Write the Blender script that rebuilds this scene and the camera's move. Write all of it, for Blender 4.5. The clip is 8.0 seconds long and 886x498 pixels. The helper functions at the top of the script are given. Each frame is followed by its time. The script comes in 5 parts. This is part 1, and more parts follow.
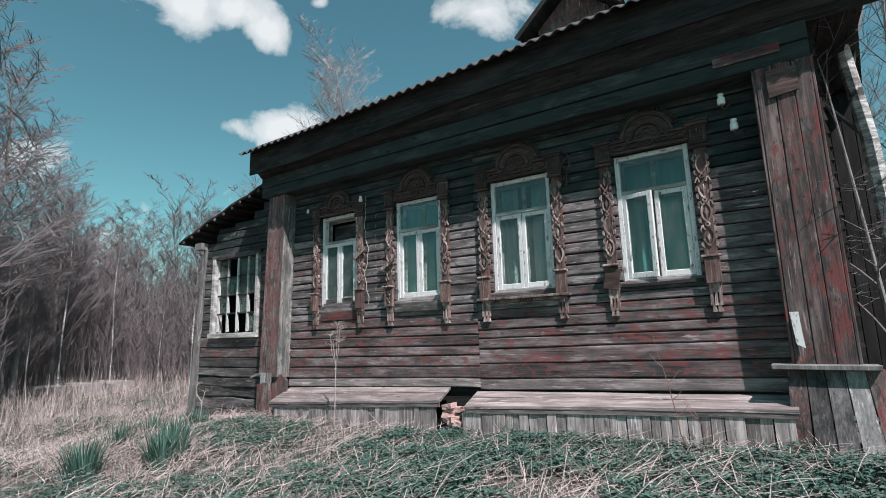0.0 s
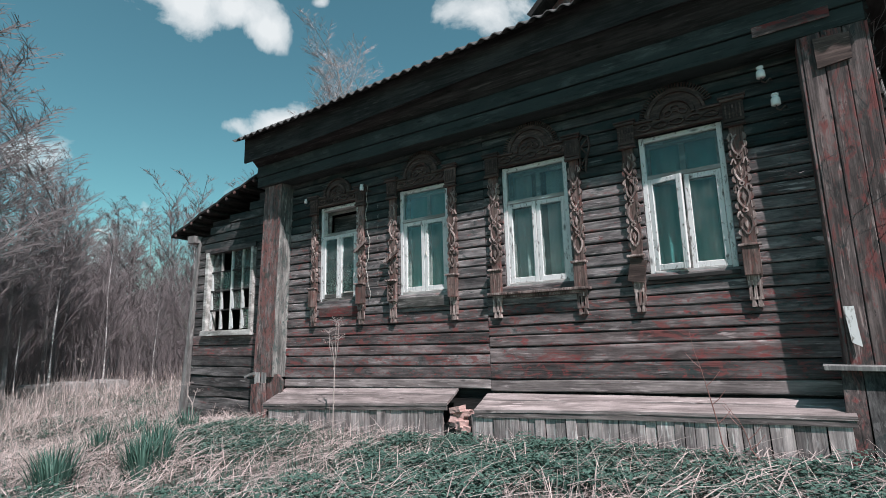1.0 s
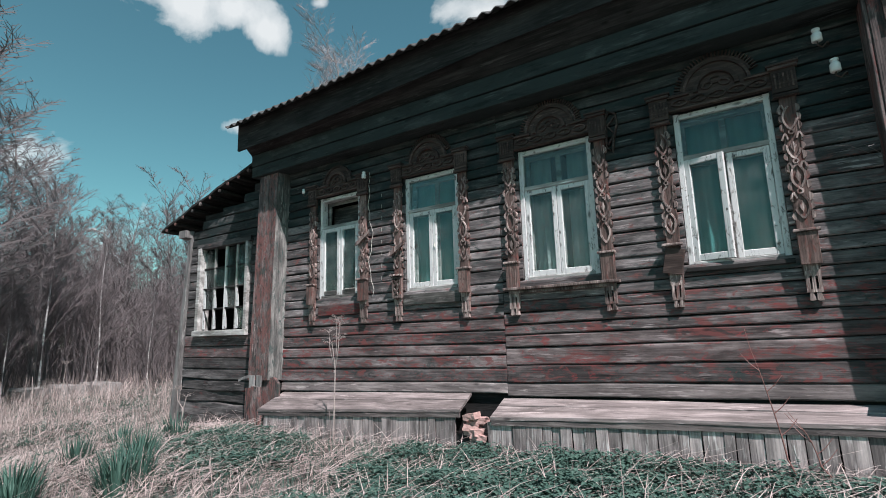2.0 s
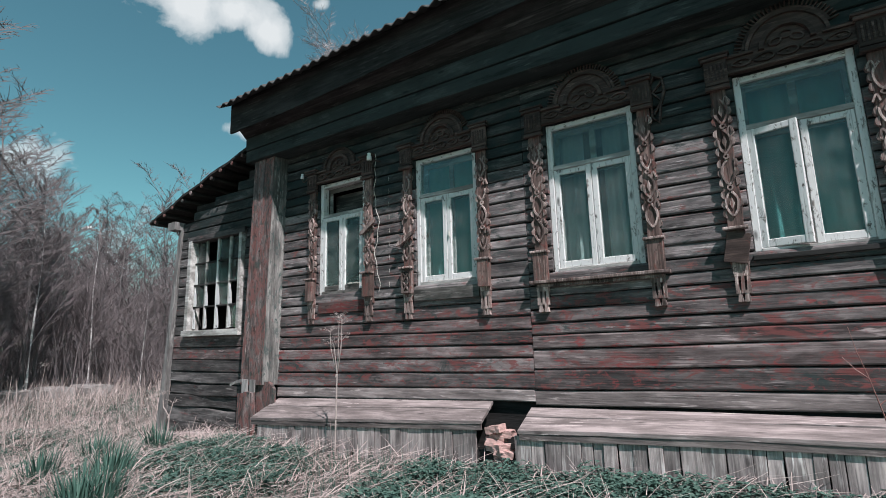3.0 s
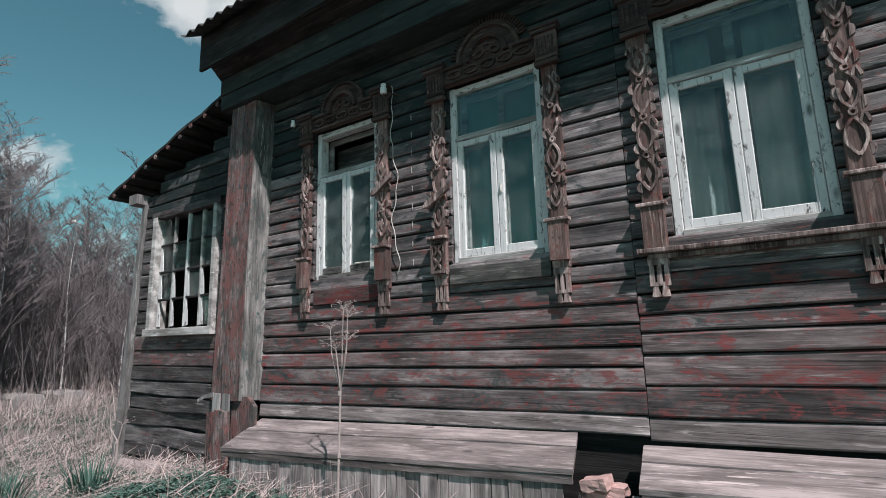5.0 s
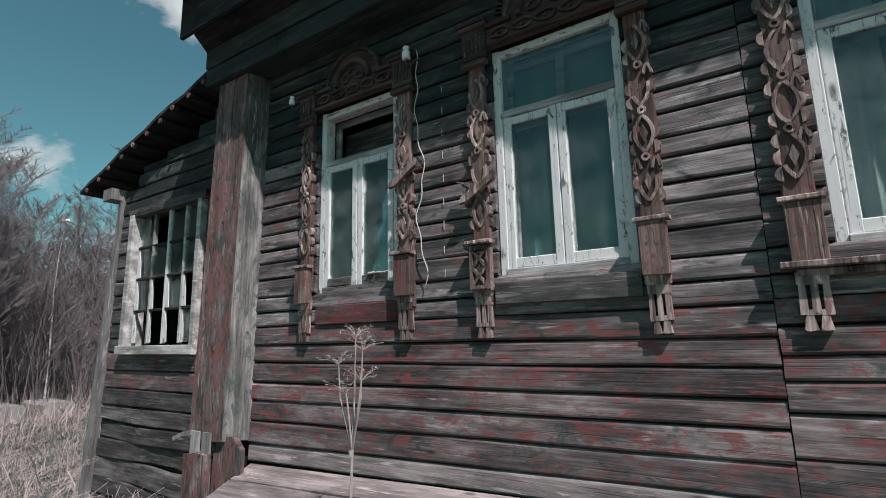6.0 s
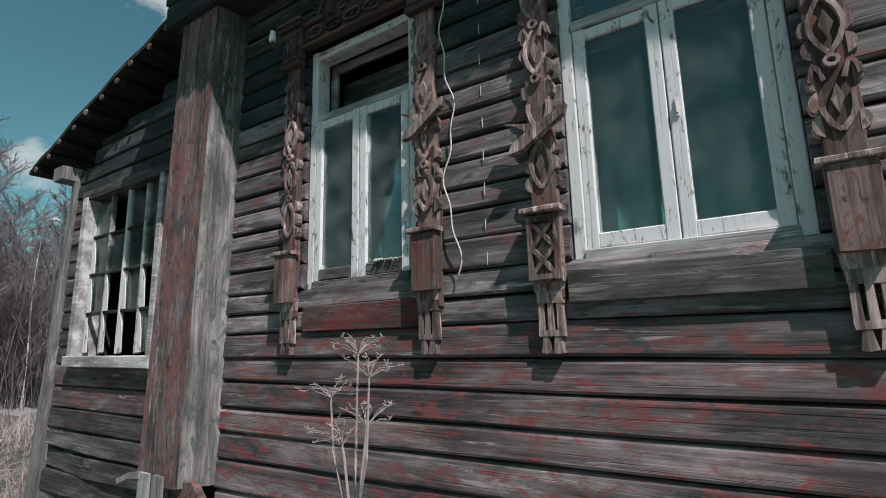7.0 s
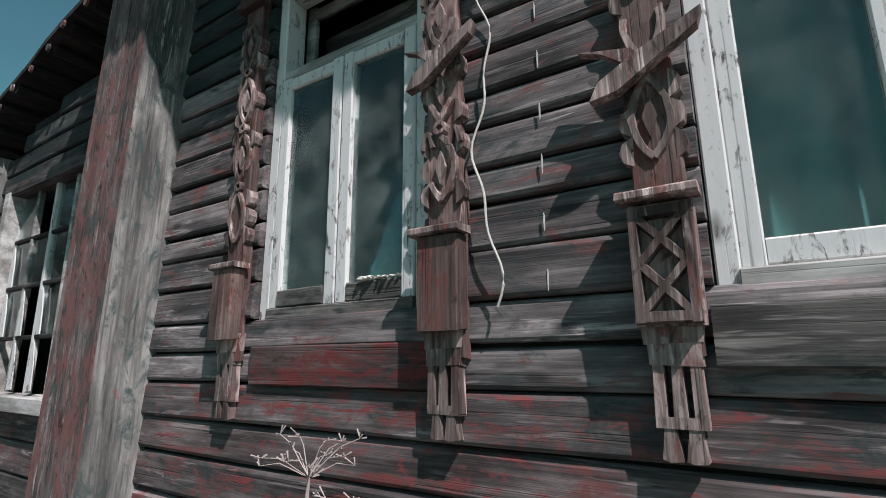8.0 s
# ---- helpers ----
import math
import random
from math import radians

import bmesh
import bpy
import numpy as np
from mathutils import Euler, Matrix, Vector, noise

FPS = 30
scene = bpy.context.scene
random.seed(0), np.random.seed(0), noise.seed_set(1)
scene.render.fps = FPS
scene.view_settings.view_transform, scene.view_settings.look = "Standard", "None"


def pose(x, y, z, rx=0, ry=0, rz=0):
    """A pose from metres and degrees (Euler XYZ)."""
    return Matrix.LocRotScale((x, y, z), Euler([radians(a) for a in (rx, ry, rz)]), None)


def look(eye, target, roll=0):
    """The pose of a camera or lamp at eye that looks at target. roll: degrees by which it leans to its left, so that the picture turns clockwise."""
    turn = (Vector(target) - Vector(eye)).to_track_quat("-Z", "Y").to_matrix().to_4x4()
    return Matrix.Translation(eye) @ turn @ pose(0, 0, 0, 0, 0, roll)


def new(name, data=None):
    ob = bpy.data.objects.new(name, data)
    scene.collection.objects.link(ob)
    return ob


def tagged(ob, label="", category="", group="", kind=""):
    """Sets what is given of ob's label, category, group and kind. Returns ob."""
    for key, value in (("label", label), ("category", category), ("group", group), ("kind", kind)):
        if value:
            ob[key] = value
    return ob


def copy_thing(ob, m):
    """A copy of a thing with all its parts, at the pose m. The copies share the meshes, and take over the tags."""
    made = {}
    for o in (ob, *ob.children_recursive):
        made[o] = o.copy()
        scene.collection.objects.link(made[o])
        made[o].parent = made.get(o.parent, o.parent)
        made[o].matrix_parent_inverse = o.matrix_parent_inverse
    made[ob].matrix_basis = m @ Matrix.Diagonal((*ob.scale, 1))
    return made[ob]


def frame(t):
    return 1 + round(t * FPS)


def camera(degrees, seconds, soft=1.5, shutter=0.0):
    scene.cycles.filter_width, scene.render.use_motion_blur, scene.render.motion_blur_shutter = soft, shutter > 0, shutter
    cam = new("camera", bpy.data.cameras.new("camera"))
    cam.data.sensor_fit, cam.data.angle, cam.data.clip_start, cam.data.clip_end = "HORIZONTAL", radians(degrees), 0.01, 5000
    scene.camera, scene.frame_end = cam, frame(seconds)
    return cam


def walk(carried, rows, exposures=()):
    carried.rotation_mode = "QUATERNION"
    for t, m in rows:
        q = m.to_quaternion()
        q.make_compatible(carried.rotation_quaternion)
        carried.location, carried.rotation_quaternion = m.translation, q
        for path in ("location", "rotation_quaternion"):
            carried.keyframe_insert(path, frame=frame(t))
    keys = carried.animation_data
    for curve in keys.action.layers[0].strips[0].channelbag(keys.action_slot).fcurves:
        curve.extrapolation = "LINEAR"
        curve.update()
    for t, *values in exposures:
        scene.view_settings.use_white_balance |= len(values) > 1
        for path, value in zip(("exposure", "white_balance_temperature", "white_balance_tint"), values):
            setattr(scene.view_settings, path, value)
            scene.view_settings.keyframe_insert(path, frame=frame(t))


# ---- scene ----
cam = camera(82.8, 8.0, soft=0.95)
PATH = [
    (0, (2.63, -5.101, 1.028), (1.556, -3.448, 1.367), -1.6),
    (0.5, (2.482, -4.949, 1.028), (1.41, -3.295, 1.366), -1.5),
    (1, (2.32, -4.777, 1.001), (1.246, -3.125, 1.34), -1.4),
    (1.5, (2.155, -4.619, 1.0), (1.082, -2.965, 1.338), -1.6),
    (3, (1.498, -3.983, 0.984), (0.422, -2.332, 1.33), -1.5),
    (3.5, (1.25, -3.768, 0.977), (0.176, -2.117, 1.324), -1.5),
    (4, (0.987, -3.481, 0.955), (-0.084, -1.828, 1.305), -1.8),
    (5.5, (0.099, -2.658, 1.053), (-0.977, -1.008, 1.399), -1.4),
    (6, (-0.216, -2.377, 1.164), (-1.292, -0.728, 1.518), -1.2),
    (6.5, (-0.541, -2.063, 1.217), (-1.617, -0.416, 1.575), -1.2),
    (7, (-0.833, -1.726, 1.216), (-1.908, -0.078, 1.577), -1.3),
    (7.5, (-1.072, -1.438, 1.262), (-2.143, 0.21, 1.629), -1.3),
    (8, (-1.329, -1.108, 1.351), (-2.381, 0.538, 1.781), -0.3),
]
walk(cam, [(t, look(eye, target, roll)) for t, eye, target, roll in PATH],
     exposures=[(0.0, 0.50), (3.0, 0.41), (4.2, 0.32), (5.5, 0.20), (7.0, 0.10), (8.0, 0.12)])

# ---- world and sun ----
SUN_DIR = Vector((0.513, -0.294, 0.806)).normalized()
world = bpy.data.worlds.new("sky_world")
scene.world = world
world.use_nodes = True


def link(nt, a, b):
    nt.links.new(a, b)


def math_node(nt, op, a, b=None, c=None, clamp=False):
    n = nt.nodes.new("ShaderNodeMath")
    n.operation, n.use_clamp = op, clamp
    for i, v in enumerate((a, b, c)):
        if v is None:
            continue
        if isinstance(v, (int, float)):
            n.inputs[i].default_value = v
        else:
            nt.links.new(v, n.inputs[i])
    return n.outputs[0]


def ramp(nt, fac, stops):
    n = nt.nodes.new("ShaderNodeValToRGB")
    e = n.color_ramp.elements
    while len(e) < len(stops):
        e.new(0.5)
    for el, (p, c) in zip(e, stops):
        el.position = p
        el.color = (c, c, c, 1) if isinstance(c, (int, float)) else (*c, 1)
    nt.links.new(fac, n.inputs[0])
    return n.outputs[0]


def mix(nt, fac, a, b, blend="MIX"):
    n = nt.nodes.new("ShaderNodeMix")
    n.data_type, n.blend_type = "RGBA", blend
    for sock, v in ((n.inputs[0], fac), (n.inputs[6], a), (n.inputs[7], b)):
        if isinstance(v, (int, float)):
            sock.default_value = v
        elif isinstance(v, tuple):
            sock.default_value = (*v, 1)
        else:
            nt.links.new(v, sock)
    return n.outputs[2]


def noise_tex(nt, vec, scale, detail=4, rough=0.6, dist=0.0):
    n = nt.nodes.new("ShaderNodeTexNoise")
    n.inputs["Scale"].default_value = scale
    n.inputs["Detail"].default_value = detail
    n.inputs["Roughness"].default_value = rough
    n.inputs["Distortion"].default_value = dist
    nt.links.new(vec, n.inputs["Vector"])
    return n.outputs["Fac"]


def build_sky():
    nt = world.node_tree
    nt.nodes.clear()
    out = nt.nodes.new("ShaderNodeOutputWorld")
    bg = nt.nodes.new("ShaderNodeBackground")
    bg.inputs["Strength"].default_value = SKY_STRENGTH
    sky = nt.nodes.new("ShaderNodeTexSky")
    sky.sky_type, sky.sun_disc = "NISHITA", False
    sky.dust_density, sky.air_density, sky.ozone_density = 0.4, 1.0, 1.0
    sky.sun_elevation = math.asin(SUN_DIR.z)
    sky.sun_rotation = math.atan2(SUN_DIR.x, SUN_DIR.y)
    tint = mix(nt, 1.0, sky.outputs[0], SKY_TINT, "MULTIPLY")
    co = nt.nodes.new("ShaderNodeTexCoord").outputs["Generated"]
    n1 = noise_tex(nt, co, 6.5, 8, 0.58, 0.25)
    n2 = noise_tex(nt, co, 1.7, 3, 0.5)
    # fair-weather clouds: a few banks in their true directions, and scattered ones all round
    total = math_node(nt, "MULTIPLY", math_node(nt, "SUBTRACT", n2, 0.66), 1.6)
    for (dx, dy, dz), wide, flat in CLOUDS:
        d = Vector((dx, dy, dz)).normalized()
        rel = nt.nodes.new("ShaderNodeVectorMath")
        rel.operation = "SUBTRACT"
        rel.inputs[1].default_value = d
        link(nt, co, rel.inputs[0])
        sc = nt.nodes.new("ShaderNodeVectorMath")
        sc.operation = "MULTIPLY"
        sc.inputs[1].default_value = (1 / wide, 1 / wide, 1 / flat)
        link(nt, rel.outputs[0], sc.inputs[0])
        ln = nt.nodes.new("ShaderNodeVectorMath")
        ln.operation = "LENGTH"
        link(nt, sc.outputs[0], ln.inputs[0])
        blob = math_node(nt, "SUBTRACT", 0.42, math_node(nt, "MULTIPLY", ln.outputs["Value"], 0.42))
        total = math_node(nt, "MAXIMUM", total, blob)
    dens = math_node(nt, "ADD", total, math_node(nt, "MULTIPLY", math_node(nt, "SUBTRACT", n1, 0.5), 1.5))
    fac = ramp(nt, dens, [(0.06, 0.0), (0.2, 0.62), (0.42, 0.95)])
    col = mix(nt, fac, tint, CLOUD_COLOUR)
    link(nt, col, bg.inputs["Color"])
    link(nt, bg.outputs[0], out.inputs[0])


SKY_STRENGTH = 0.080
SKY_TINT = (0.715, 1.17, 0.915)
CLOUD_COLOUR = (7.6, 7.9, 8.1)
CLOUDS = [((-0.740, 0.392, 0.550), 0.085, 0.042), ((-0.705, 0.455, 0.550), 0.085, 0.034), ((-0.680, 0.505, 0.530), 0.065, 0.036),
          ((-0.381, 0.731, 0.575), 0.14, 0.052), ((-0.775, 0.508, 0.380), 0.055, 0.030), ((-0.715, 0.575, 0.385), 0.095, 0.034),
          ((-0.925, 0.262, 0.276), 0.095, 0.050), ((-0.602, 0.556, 0.580), 0.028, 0.018)]
build_sky()

sun = new("sun", bpy.data.lights.new("sun", "SUN"))
sun.data.energy, sun.data.angle, sun.data.color = 5.0, radians(0.6), (1.0, 0.935, 0.95)
sun.matrix_world = look(SUN_DIR * 30, (0, 0, 0))

# ---- materials ----


def material(name):
    m = bpy.data.materials.new(name)
    m.use_nodes = True
    nt = m.node_tree
    return m, nt, nt.nodes["Principled BSDF"]


def bump(nt, bsdf, height, strength=0.4, distance=0.01):
    n = nt.nodes.new("ShaderNodeBump")
    n.inputs["Strength"].default_value = strength
    n.inputs["Distance"].default_value = distance
    link(nt, height, n.inputs["Height"])
    link(nt, n.outputs[0], bsdf.inputs["Normal"])


def wood(name, axis, light, dark, paint=(), rough=0.85, fine=80.0, relief=0.5, gw=0.18):
    """Weathered timber with its grain along axis; paint: (colour, how much is left, patch size) layers of old paint."""
    m, nt, bsdf = material(name)
    tc = nt.nodes.new("ShaderNodeTexCoord").outputs["Object"]
    info = nt.nodes.new("ShaderNodeObjectInfo").outputs["Random"]
    shift = nt.nodes.new("ShaderNodeVectorMath")
    shift.operation = "ADD"
    comb = nt.nodes.new("ShaderNodeCombineXYZ")
    for i, k in enumerate((37.0, 11.0, 23.0)):
        link(nt, math_node(nt, "MULTIPLY", info, k), comb.inputs[i])
    link(nt, tc, shift.inputs[0])
    link(nt, comb.outputs[0], shift.inputs[1])

    def stretched(long, across):
        mp = nt.nodes.new("ShaderNodeVectorMath")
        mp.operation = "MULTIPLY"
        s = [across] * 3
        s["xyz".index(axis)] = long
        mp.inputs[1].default_value = s
        link(nt, shift.outputs[0], mp.inputs[0])
        return mp.outputs[0]
    grain = noise_tex(nt, stretched(1.6, fine), 1.0, 6, 0.65, 0.15)
    streak = noise_tex(nt, stretched(1.1, 13.0), 1.0, 5, 0.62, 0.35)
    crack = noise_tex(nt, stretched(1.3, fine * 1.3), 1.0, 2, 0.5, 0.1)
    stain = noise_tex(nt, shift.outputs[0], 2.3, 4, 0.6)
    cloud = noise_tex(nt, stretched(2.0, 9.0), 1.0, 7, 0.66, 0.25)
    body = math_node(nt, "ADD", math_node(nt, "MULTIPLY", cloud, 1.0 - gw), math_node(nt, "MULTIPLY", grain, gw))
    g = ramp(nt, body, [(0.40, 0.0), (0.50, 0.38), (0.61, 1.0)])
    col = mix(nt, g, dark, light)
    col = mix(nt, ramp(nt, streak, [(0.48, 0.0), (0.72, 0.8)]), col, tuple(c * 0.6 for c in dark))
    pale = noise_tex(nt, stretched(3.5, 42.0), 1.0, 3, 0.7, 0.4)
    scratch = math_node(nt, "MULTIPLY", ramp(nt, pale, [(0.57, 0.0), (0.65, 1.0)]), ramp(nt, stain, [(0.42, 0.0), (0.62, 0.8)]))
    col = mix(nt, scratch, col, tuple(min(0.8, c * 1.6) for c in light))
    board = math_node(nt, "ADD", 0.66, math_node(nt, "MULTIPLY", info, 0.62))
    col = mix(nt, 1.0, col, board, "MULTIPLY")
    for k, (pc, left, size) in enumerate(paint):
        patch = noise_tex(nt, stretched(2.2 / size, 5.0 / size), 1.0 + 0.17 * k, 5, 0.7, 0.8)
        wear = math_node(nt, "ADD", math_node(nt, "MULTIPLY", patch, 0.75), math_node(nt, "MULTIPLY", grain, 0.25))
        f = ramp(nt, wear, [(0.66 - left * 0.3, 0.0), (0.74 - left * 0.3, 0.85)])
        col = mix(nt, f, col, pc)
    # knots: dark small ovals here and there
    vor = nt.nodes.new("ShaderNodeTexVoronoi")
    vor.inputs["Scale"].default_value = 1.0
    link(nt, stretched(2.6, 7.0), vor.inputs["Vector"])
    knot = ramp(nt, vor.outputs["Distance"], [(0.05, 1.0), (0.12, 0.0)])
    col = mix(nt, math_node(nt, "MULTIPLY", knot, 0.7), col, tuple(c * 0.35 for c in dark))
    ck = ramp(nt, crack, [(0.30, 1.0), (0.37, 0.0)])
    col = mix(nt, math_node(nt, "MULTIPLY", ck, 0.35), col, (0.012, 0.010, 0.010))
    link(nt, col, bsdf.inputs["Base Color"])
    bsdf.inputs["Roughness"].default_value = rough
    bsdf.inputs["Specular IOR Level"].default_value = 0.25
    h = math_node(nt, "ADD", math_node(nt, "MULTIPLY", grain, 0.25 + gw), math_node(nt, "ADD", math_node(nt, "MULTIPLY", streak, 0.5), math_node(nt, "MULTIPLY", cloud, 0.5)))
    h = math_node(nt, "SUBTRACT", h, math_node(nt, "MULTIPLY", ck, 0.5))
    bump(nt, bsdf, h, relief * 0.6, 0.006)
    return m


RED = (0.23, 0.047, 0.049)
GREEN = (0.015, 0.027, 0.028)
M_SIDING = wood("weathered_siding", "x", (0.30, 0.262, 0.262), (0.055, 0.049, 0.051), [((0.035, 0.05, 0.05), 0.42, 0.5), ((0.17, 0.065, 0.06), 0.36, 0.45), (RED, 0.20, 0.3)], relief=1.0, gw=0.34)
M_SIDING_LOW = wood("painted_low_siding", "x", (0.25, 0.21, 0.21), (0.045, 0.038, 0.039), [((0.03, 0.045, 0.045), 0.42, 0.5), ((0.17, 0.055, 0.053), 0.48, 0.4), (RED, 0.34, 0.24)], relief=1.0, gw=0.34)
M_RED_BOARD = wood("red_painted_board", "x", (0.22, 0.15, 0.145), (0.045, 0.032, 0.032), [((0.15, 0.030, 0.030), 0.60, 0.35), ((0.05, 0.03, 0.03), 0.30, 0.2)], relief=0.9)
# green-painted boards, darkened further so the colour holds the eaves' shade
M_SIDING_EAVE_SHADE = wood("shade_darkened_green_siding", "x", (0.085, 0.086, 0.086), (0.016, 0.018, 0.018), [(GREEN, 0.62, 1.1)], relief=1.0, gw=0.34)
M_SIDING_RED = wood("red_siding", "x", (0.28, 0.225, 0.225), (0.055, 0.042, 0.042), [((0.17, 0.055, 0.053), 0.42, 0.7), (RED, 0.38, 0.4)], relief=1.0, gw=0.34)
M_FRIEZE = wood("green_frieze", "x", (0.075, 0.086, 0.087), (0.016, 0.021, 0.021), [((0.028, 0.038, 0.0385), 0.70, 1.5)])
# lean-to boards: dark wood, lowered further for shade of post and roof
M_ANNEX = wood("annex_siding", "x", (0.17, 0.155, 0.155), (0.03, 0.028, 0.029), [((0.14, 0.035, 0.034), 0.22, 0.8), (GREEN, 0.25, 0.8)], relief=0.9, gw=0.34)
M_BENCH = wood("bleached_plank", "x", (0.40, 0.335, 0.33), (0.15, 0.125, 0.122), relief=0.8, gw=0.34)
M_SIDING_PALE = wood("pale_bottom_siding", "x", (0.37, 0.315, 0.31), (0.12, 0.10, 0.10), [(RED, 0.06, 0.4)], relief=0.9, gw=0.34)
M_SKIRT = wood("skirt_board", "z", (0.56, 0.48, 0.47), (0.14, 0.12, 0.12), [(RED, 0.05, 1.0)], gw=0.42)
M_POST = wood("post_board", "z", (0.29, 0.225, 0.22), (0.045, 0.036, 0.036), [((0.20, 0.085, 0.078), 0.62, 0.45), ((0.05, 0.07, 0.066), 0.46, 0.40), ((0.03, 0.024, 0.023), 0.40, 0.25)], relief=0.9, gw=0.42)
M_POST_RED = wood("red_post_board", "z", (0.20, 0.155, 0.15), (0.040, 0.032, 0.032), [((0.17, 0.048, 0.046), 0.52, 0.6), (GREEN, 0.34, 0.5), ((0.03, 0.024, 0.023), 0.28, 0.25)], relief=0.9, gw=0.42)
M_SKIRT_EDGE = wood("grey_nosing", "x", (0.24, 0.20, 0.195), (0.06, 0.05, 0.05), relief=0.9, gw=0.34)
# dark green board colour that also holds shade at the post's foot
M_ANNEX_Z = wood("shade_dark_green_post_board", "z", (0.16, 0.15, 0.15), (0.03, 0.028, 0.029), [(GREEN, 0.45, 0.6)], relief=0.9, gw=0.42)
# near-black porch boards: the black shade there is in the colour
M_DARK_Z = wood("shade_dark_porch_wood", "z", (0.030, 0.0285, 0.0285), (0.011, 0.0105, 0.0105))
M_POST_SIDE = wood("flaked_post_side", "z", (0.28, 0.265, 0.255), (0.06, 0.057, 0.056), [((0.045, 0.075, 0.072), 0.46, 0.35), (RED, 0.16, 0.22)], relief=0.9, gw=0.42)
M_POST_GREY = wood("grey_post_board", "z", (0.34, 0.33, 0.325), (0.15, 0.14, 0.14), gw=0.42)
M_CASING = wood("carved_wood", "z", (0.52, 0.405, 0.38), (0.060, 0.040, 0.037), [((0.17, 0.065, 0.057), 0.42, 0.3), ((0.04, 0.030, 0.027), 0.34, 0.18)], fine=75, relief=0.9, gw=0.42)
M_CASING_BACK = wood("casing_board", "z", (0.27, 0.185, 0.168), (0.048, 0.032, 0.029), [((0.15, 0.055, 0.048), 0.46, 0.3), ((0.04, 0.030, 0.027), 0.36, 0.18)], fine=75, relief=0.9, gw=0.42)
# red-brown wood, darkened so heads and capitals carry the eaves' shade
M_HEADER = wood("shade_darkened_header_wood", "x", (0.12, 0.082, 0.074), (0.036, 0.025, 0.023), [((0.15, 0.05, 0.04), 0.22, 0.7)], fine=75, gw=0.42)
# old wood taken near-black: shade under the eaves is in the colour
M_OLD = wood("old_wood_shade_darkened", "x", (0.046, 0.0435, 0.0435), (0.013, 0.0125, 0.0125), relief=0.8, gw=0.34)
M_OLD_Y = wood("old_wood_shade_darkened_y", "y", (0.045, 0.041, 0.040), (0.015, 0.014, 0.014))
WHITE = (0.73, 0.72, 0.72)
M_WHITE = wood("white_paint_upright", "z", (0.30, 0.265, 0.25), (0.075, 0.065, 0.062), [(WHITE, 0.94, 0.16)], relief=0.5, rough=0.6)
M_WHITE_X = wood("white_paint_level", "x", (0.30, 0.265, 0.25), (0.075, 0.065, 0.062), [(WHITE, 0.88, 0.16)], relief=0.5, rough=0.6)
M_GREYPAINT = wood("worn_white_paint", "x", (0.55, 0.53, 0.52), (0.20, 0.19, 0.18), relief=0.4)
M_BARE = wood("bare_grey_board", "x", (0.24, 0.222, 0.21), (0.045, 0.043, 0.041), [((0.03, 0.038, 0.036), 0.42, 0.4)], relief=0.9, gw=0.34)


def plain(name, colour, rough=0.7, metal=0.0, scale=8.0, spread=0.35, relief=0.3):
    m, nt, bsdf = material(name)
    tc = nt.nodes.new("ShaderNodeTexCoord").outputs["Object"]
    a = noise_tex(nt, tc, scale, 6, 0.65)
    b = noise_tex(nt, tc, scale * 9, 3, 0.6)
    f = math_node(nt, "ADD", math_node(nt, "MULTIPLY", a, 0.7), math_node(nt, "MULTIPLY", b, 0.3))
    col = mix(nt, ramp(nt, f, [(0.3, 0.0), (0.7, 1.0)]), tuple(c * (1 - spread) for c in colour), tuple(min(1, c * (1 + spread)) for c in colour))
    link(nt, col, bsdf.inputs["Base Color"])
    bsdf.inputs["Roughness"].default_value, bsdf.inputs["Metallic"].default_value = rough, metal
    bump(nt, bsdf, f, relief, 0.01)
    return m


M_SLATE = plain("roof_slate", (0.060, 0.058, 0.058), 0.9, scale=5)
M_PLASTER = plain("room_wall", (0.16, 0.17, 0.16), 0.9, scale=2)
M_BRICK = plain("broken_brick", (0.44, 0.28, 0.26), 0.9, scale=30)
M_PALE_BRICK = plain("limed_brick", (0.52, 0.48, 0.47), 0.9, scale=14)
M_CONCRETE = plain("far_concrete", (0.24, 0.225, 0.22), 0.9, scale=3)
M_CERAMIC = plain("glazed_ceramic", (0.78, 0.78, 0.77), 0.2, scale=12, spread=0.1, relief=0.02)
M_IRON = plain("rusty_iron", (0.09, 0.06, 0.05), 0.7, 0.4, scale=30)
M_CORD = plain("pale_cable", (0.55, 0.52, 0.48), 0.7, scale=20, spread=0.15)
M_TREE = plain("grey_bark", (0.22, 0.195, 0.195), 0.9, scale=20)
M_TWIG = plain("fine_twig", (0.155, 0.132, 0.136), 0.9, scale=4, spread=0.25)
M_PALE_TWIG = plain("pale_twig", (0.36, 0.30, 0.30), 0.9, scale=4, spread=0.2)
M_STALK = plain("dry_stalk", (0.36, 0.30, 0.285), 0.8, scale=25, spread=0.25)


def birch_material():
    m, nt, bsdf = material("birch_bark")
    tc = nt.nodes.new("ShaderNodeTexCoord").outputs["Object"]
    mp = nt.nodes.new("ShaderNodeVectorMath")
    mp.operation = "MULTIPLY"
    mp.inputs[1].default_value = (5, 5, 22)
    link(nt, tc, mp.inputs[0])
    a = noise_tex(nt, mp.outputs[0], 1.0, 5, 0.7)
    b = noise_tex(nt, tc, 3.0, 4, 0.7)
    col = mix(nt, ramp(nt, a, [(0.42, 0.0), (0.6, 1.0)]), (0.22, 0.2, 0.2), (0.72, 0.70, 0.69))
    col = mix(nt, ramp(nt, b, [(0.58, 0.0), (0.68, 1.0)]), col, (0.05, 0.045, 0.045))
    link(nt, col, bsdf.inputs["Base Color"])
    bsdf.inputs["Roughness"].default_value = 0.8
    bump(nt, bsdf, a, 0.5, 0.01)
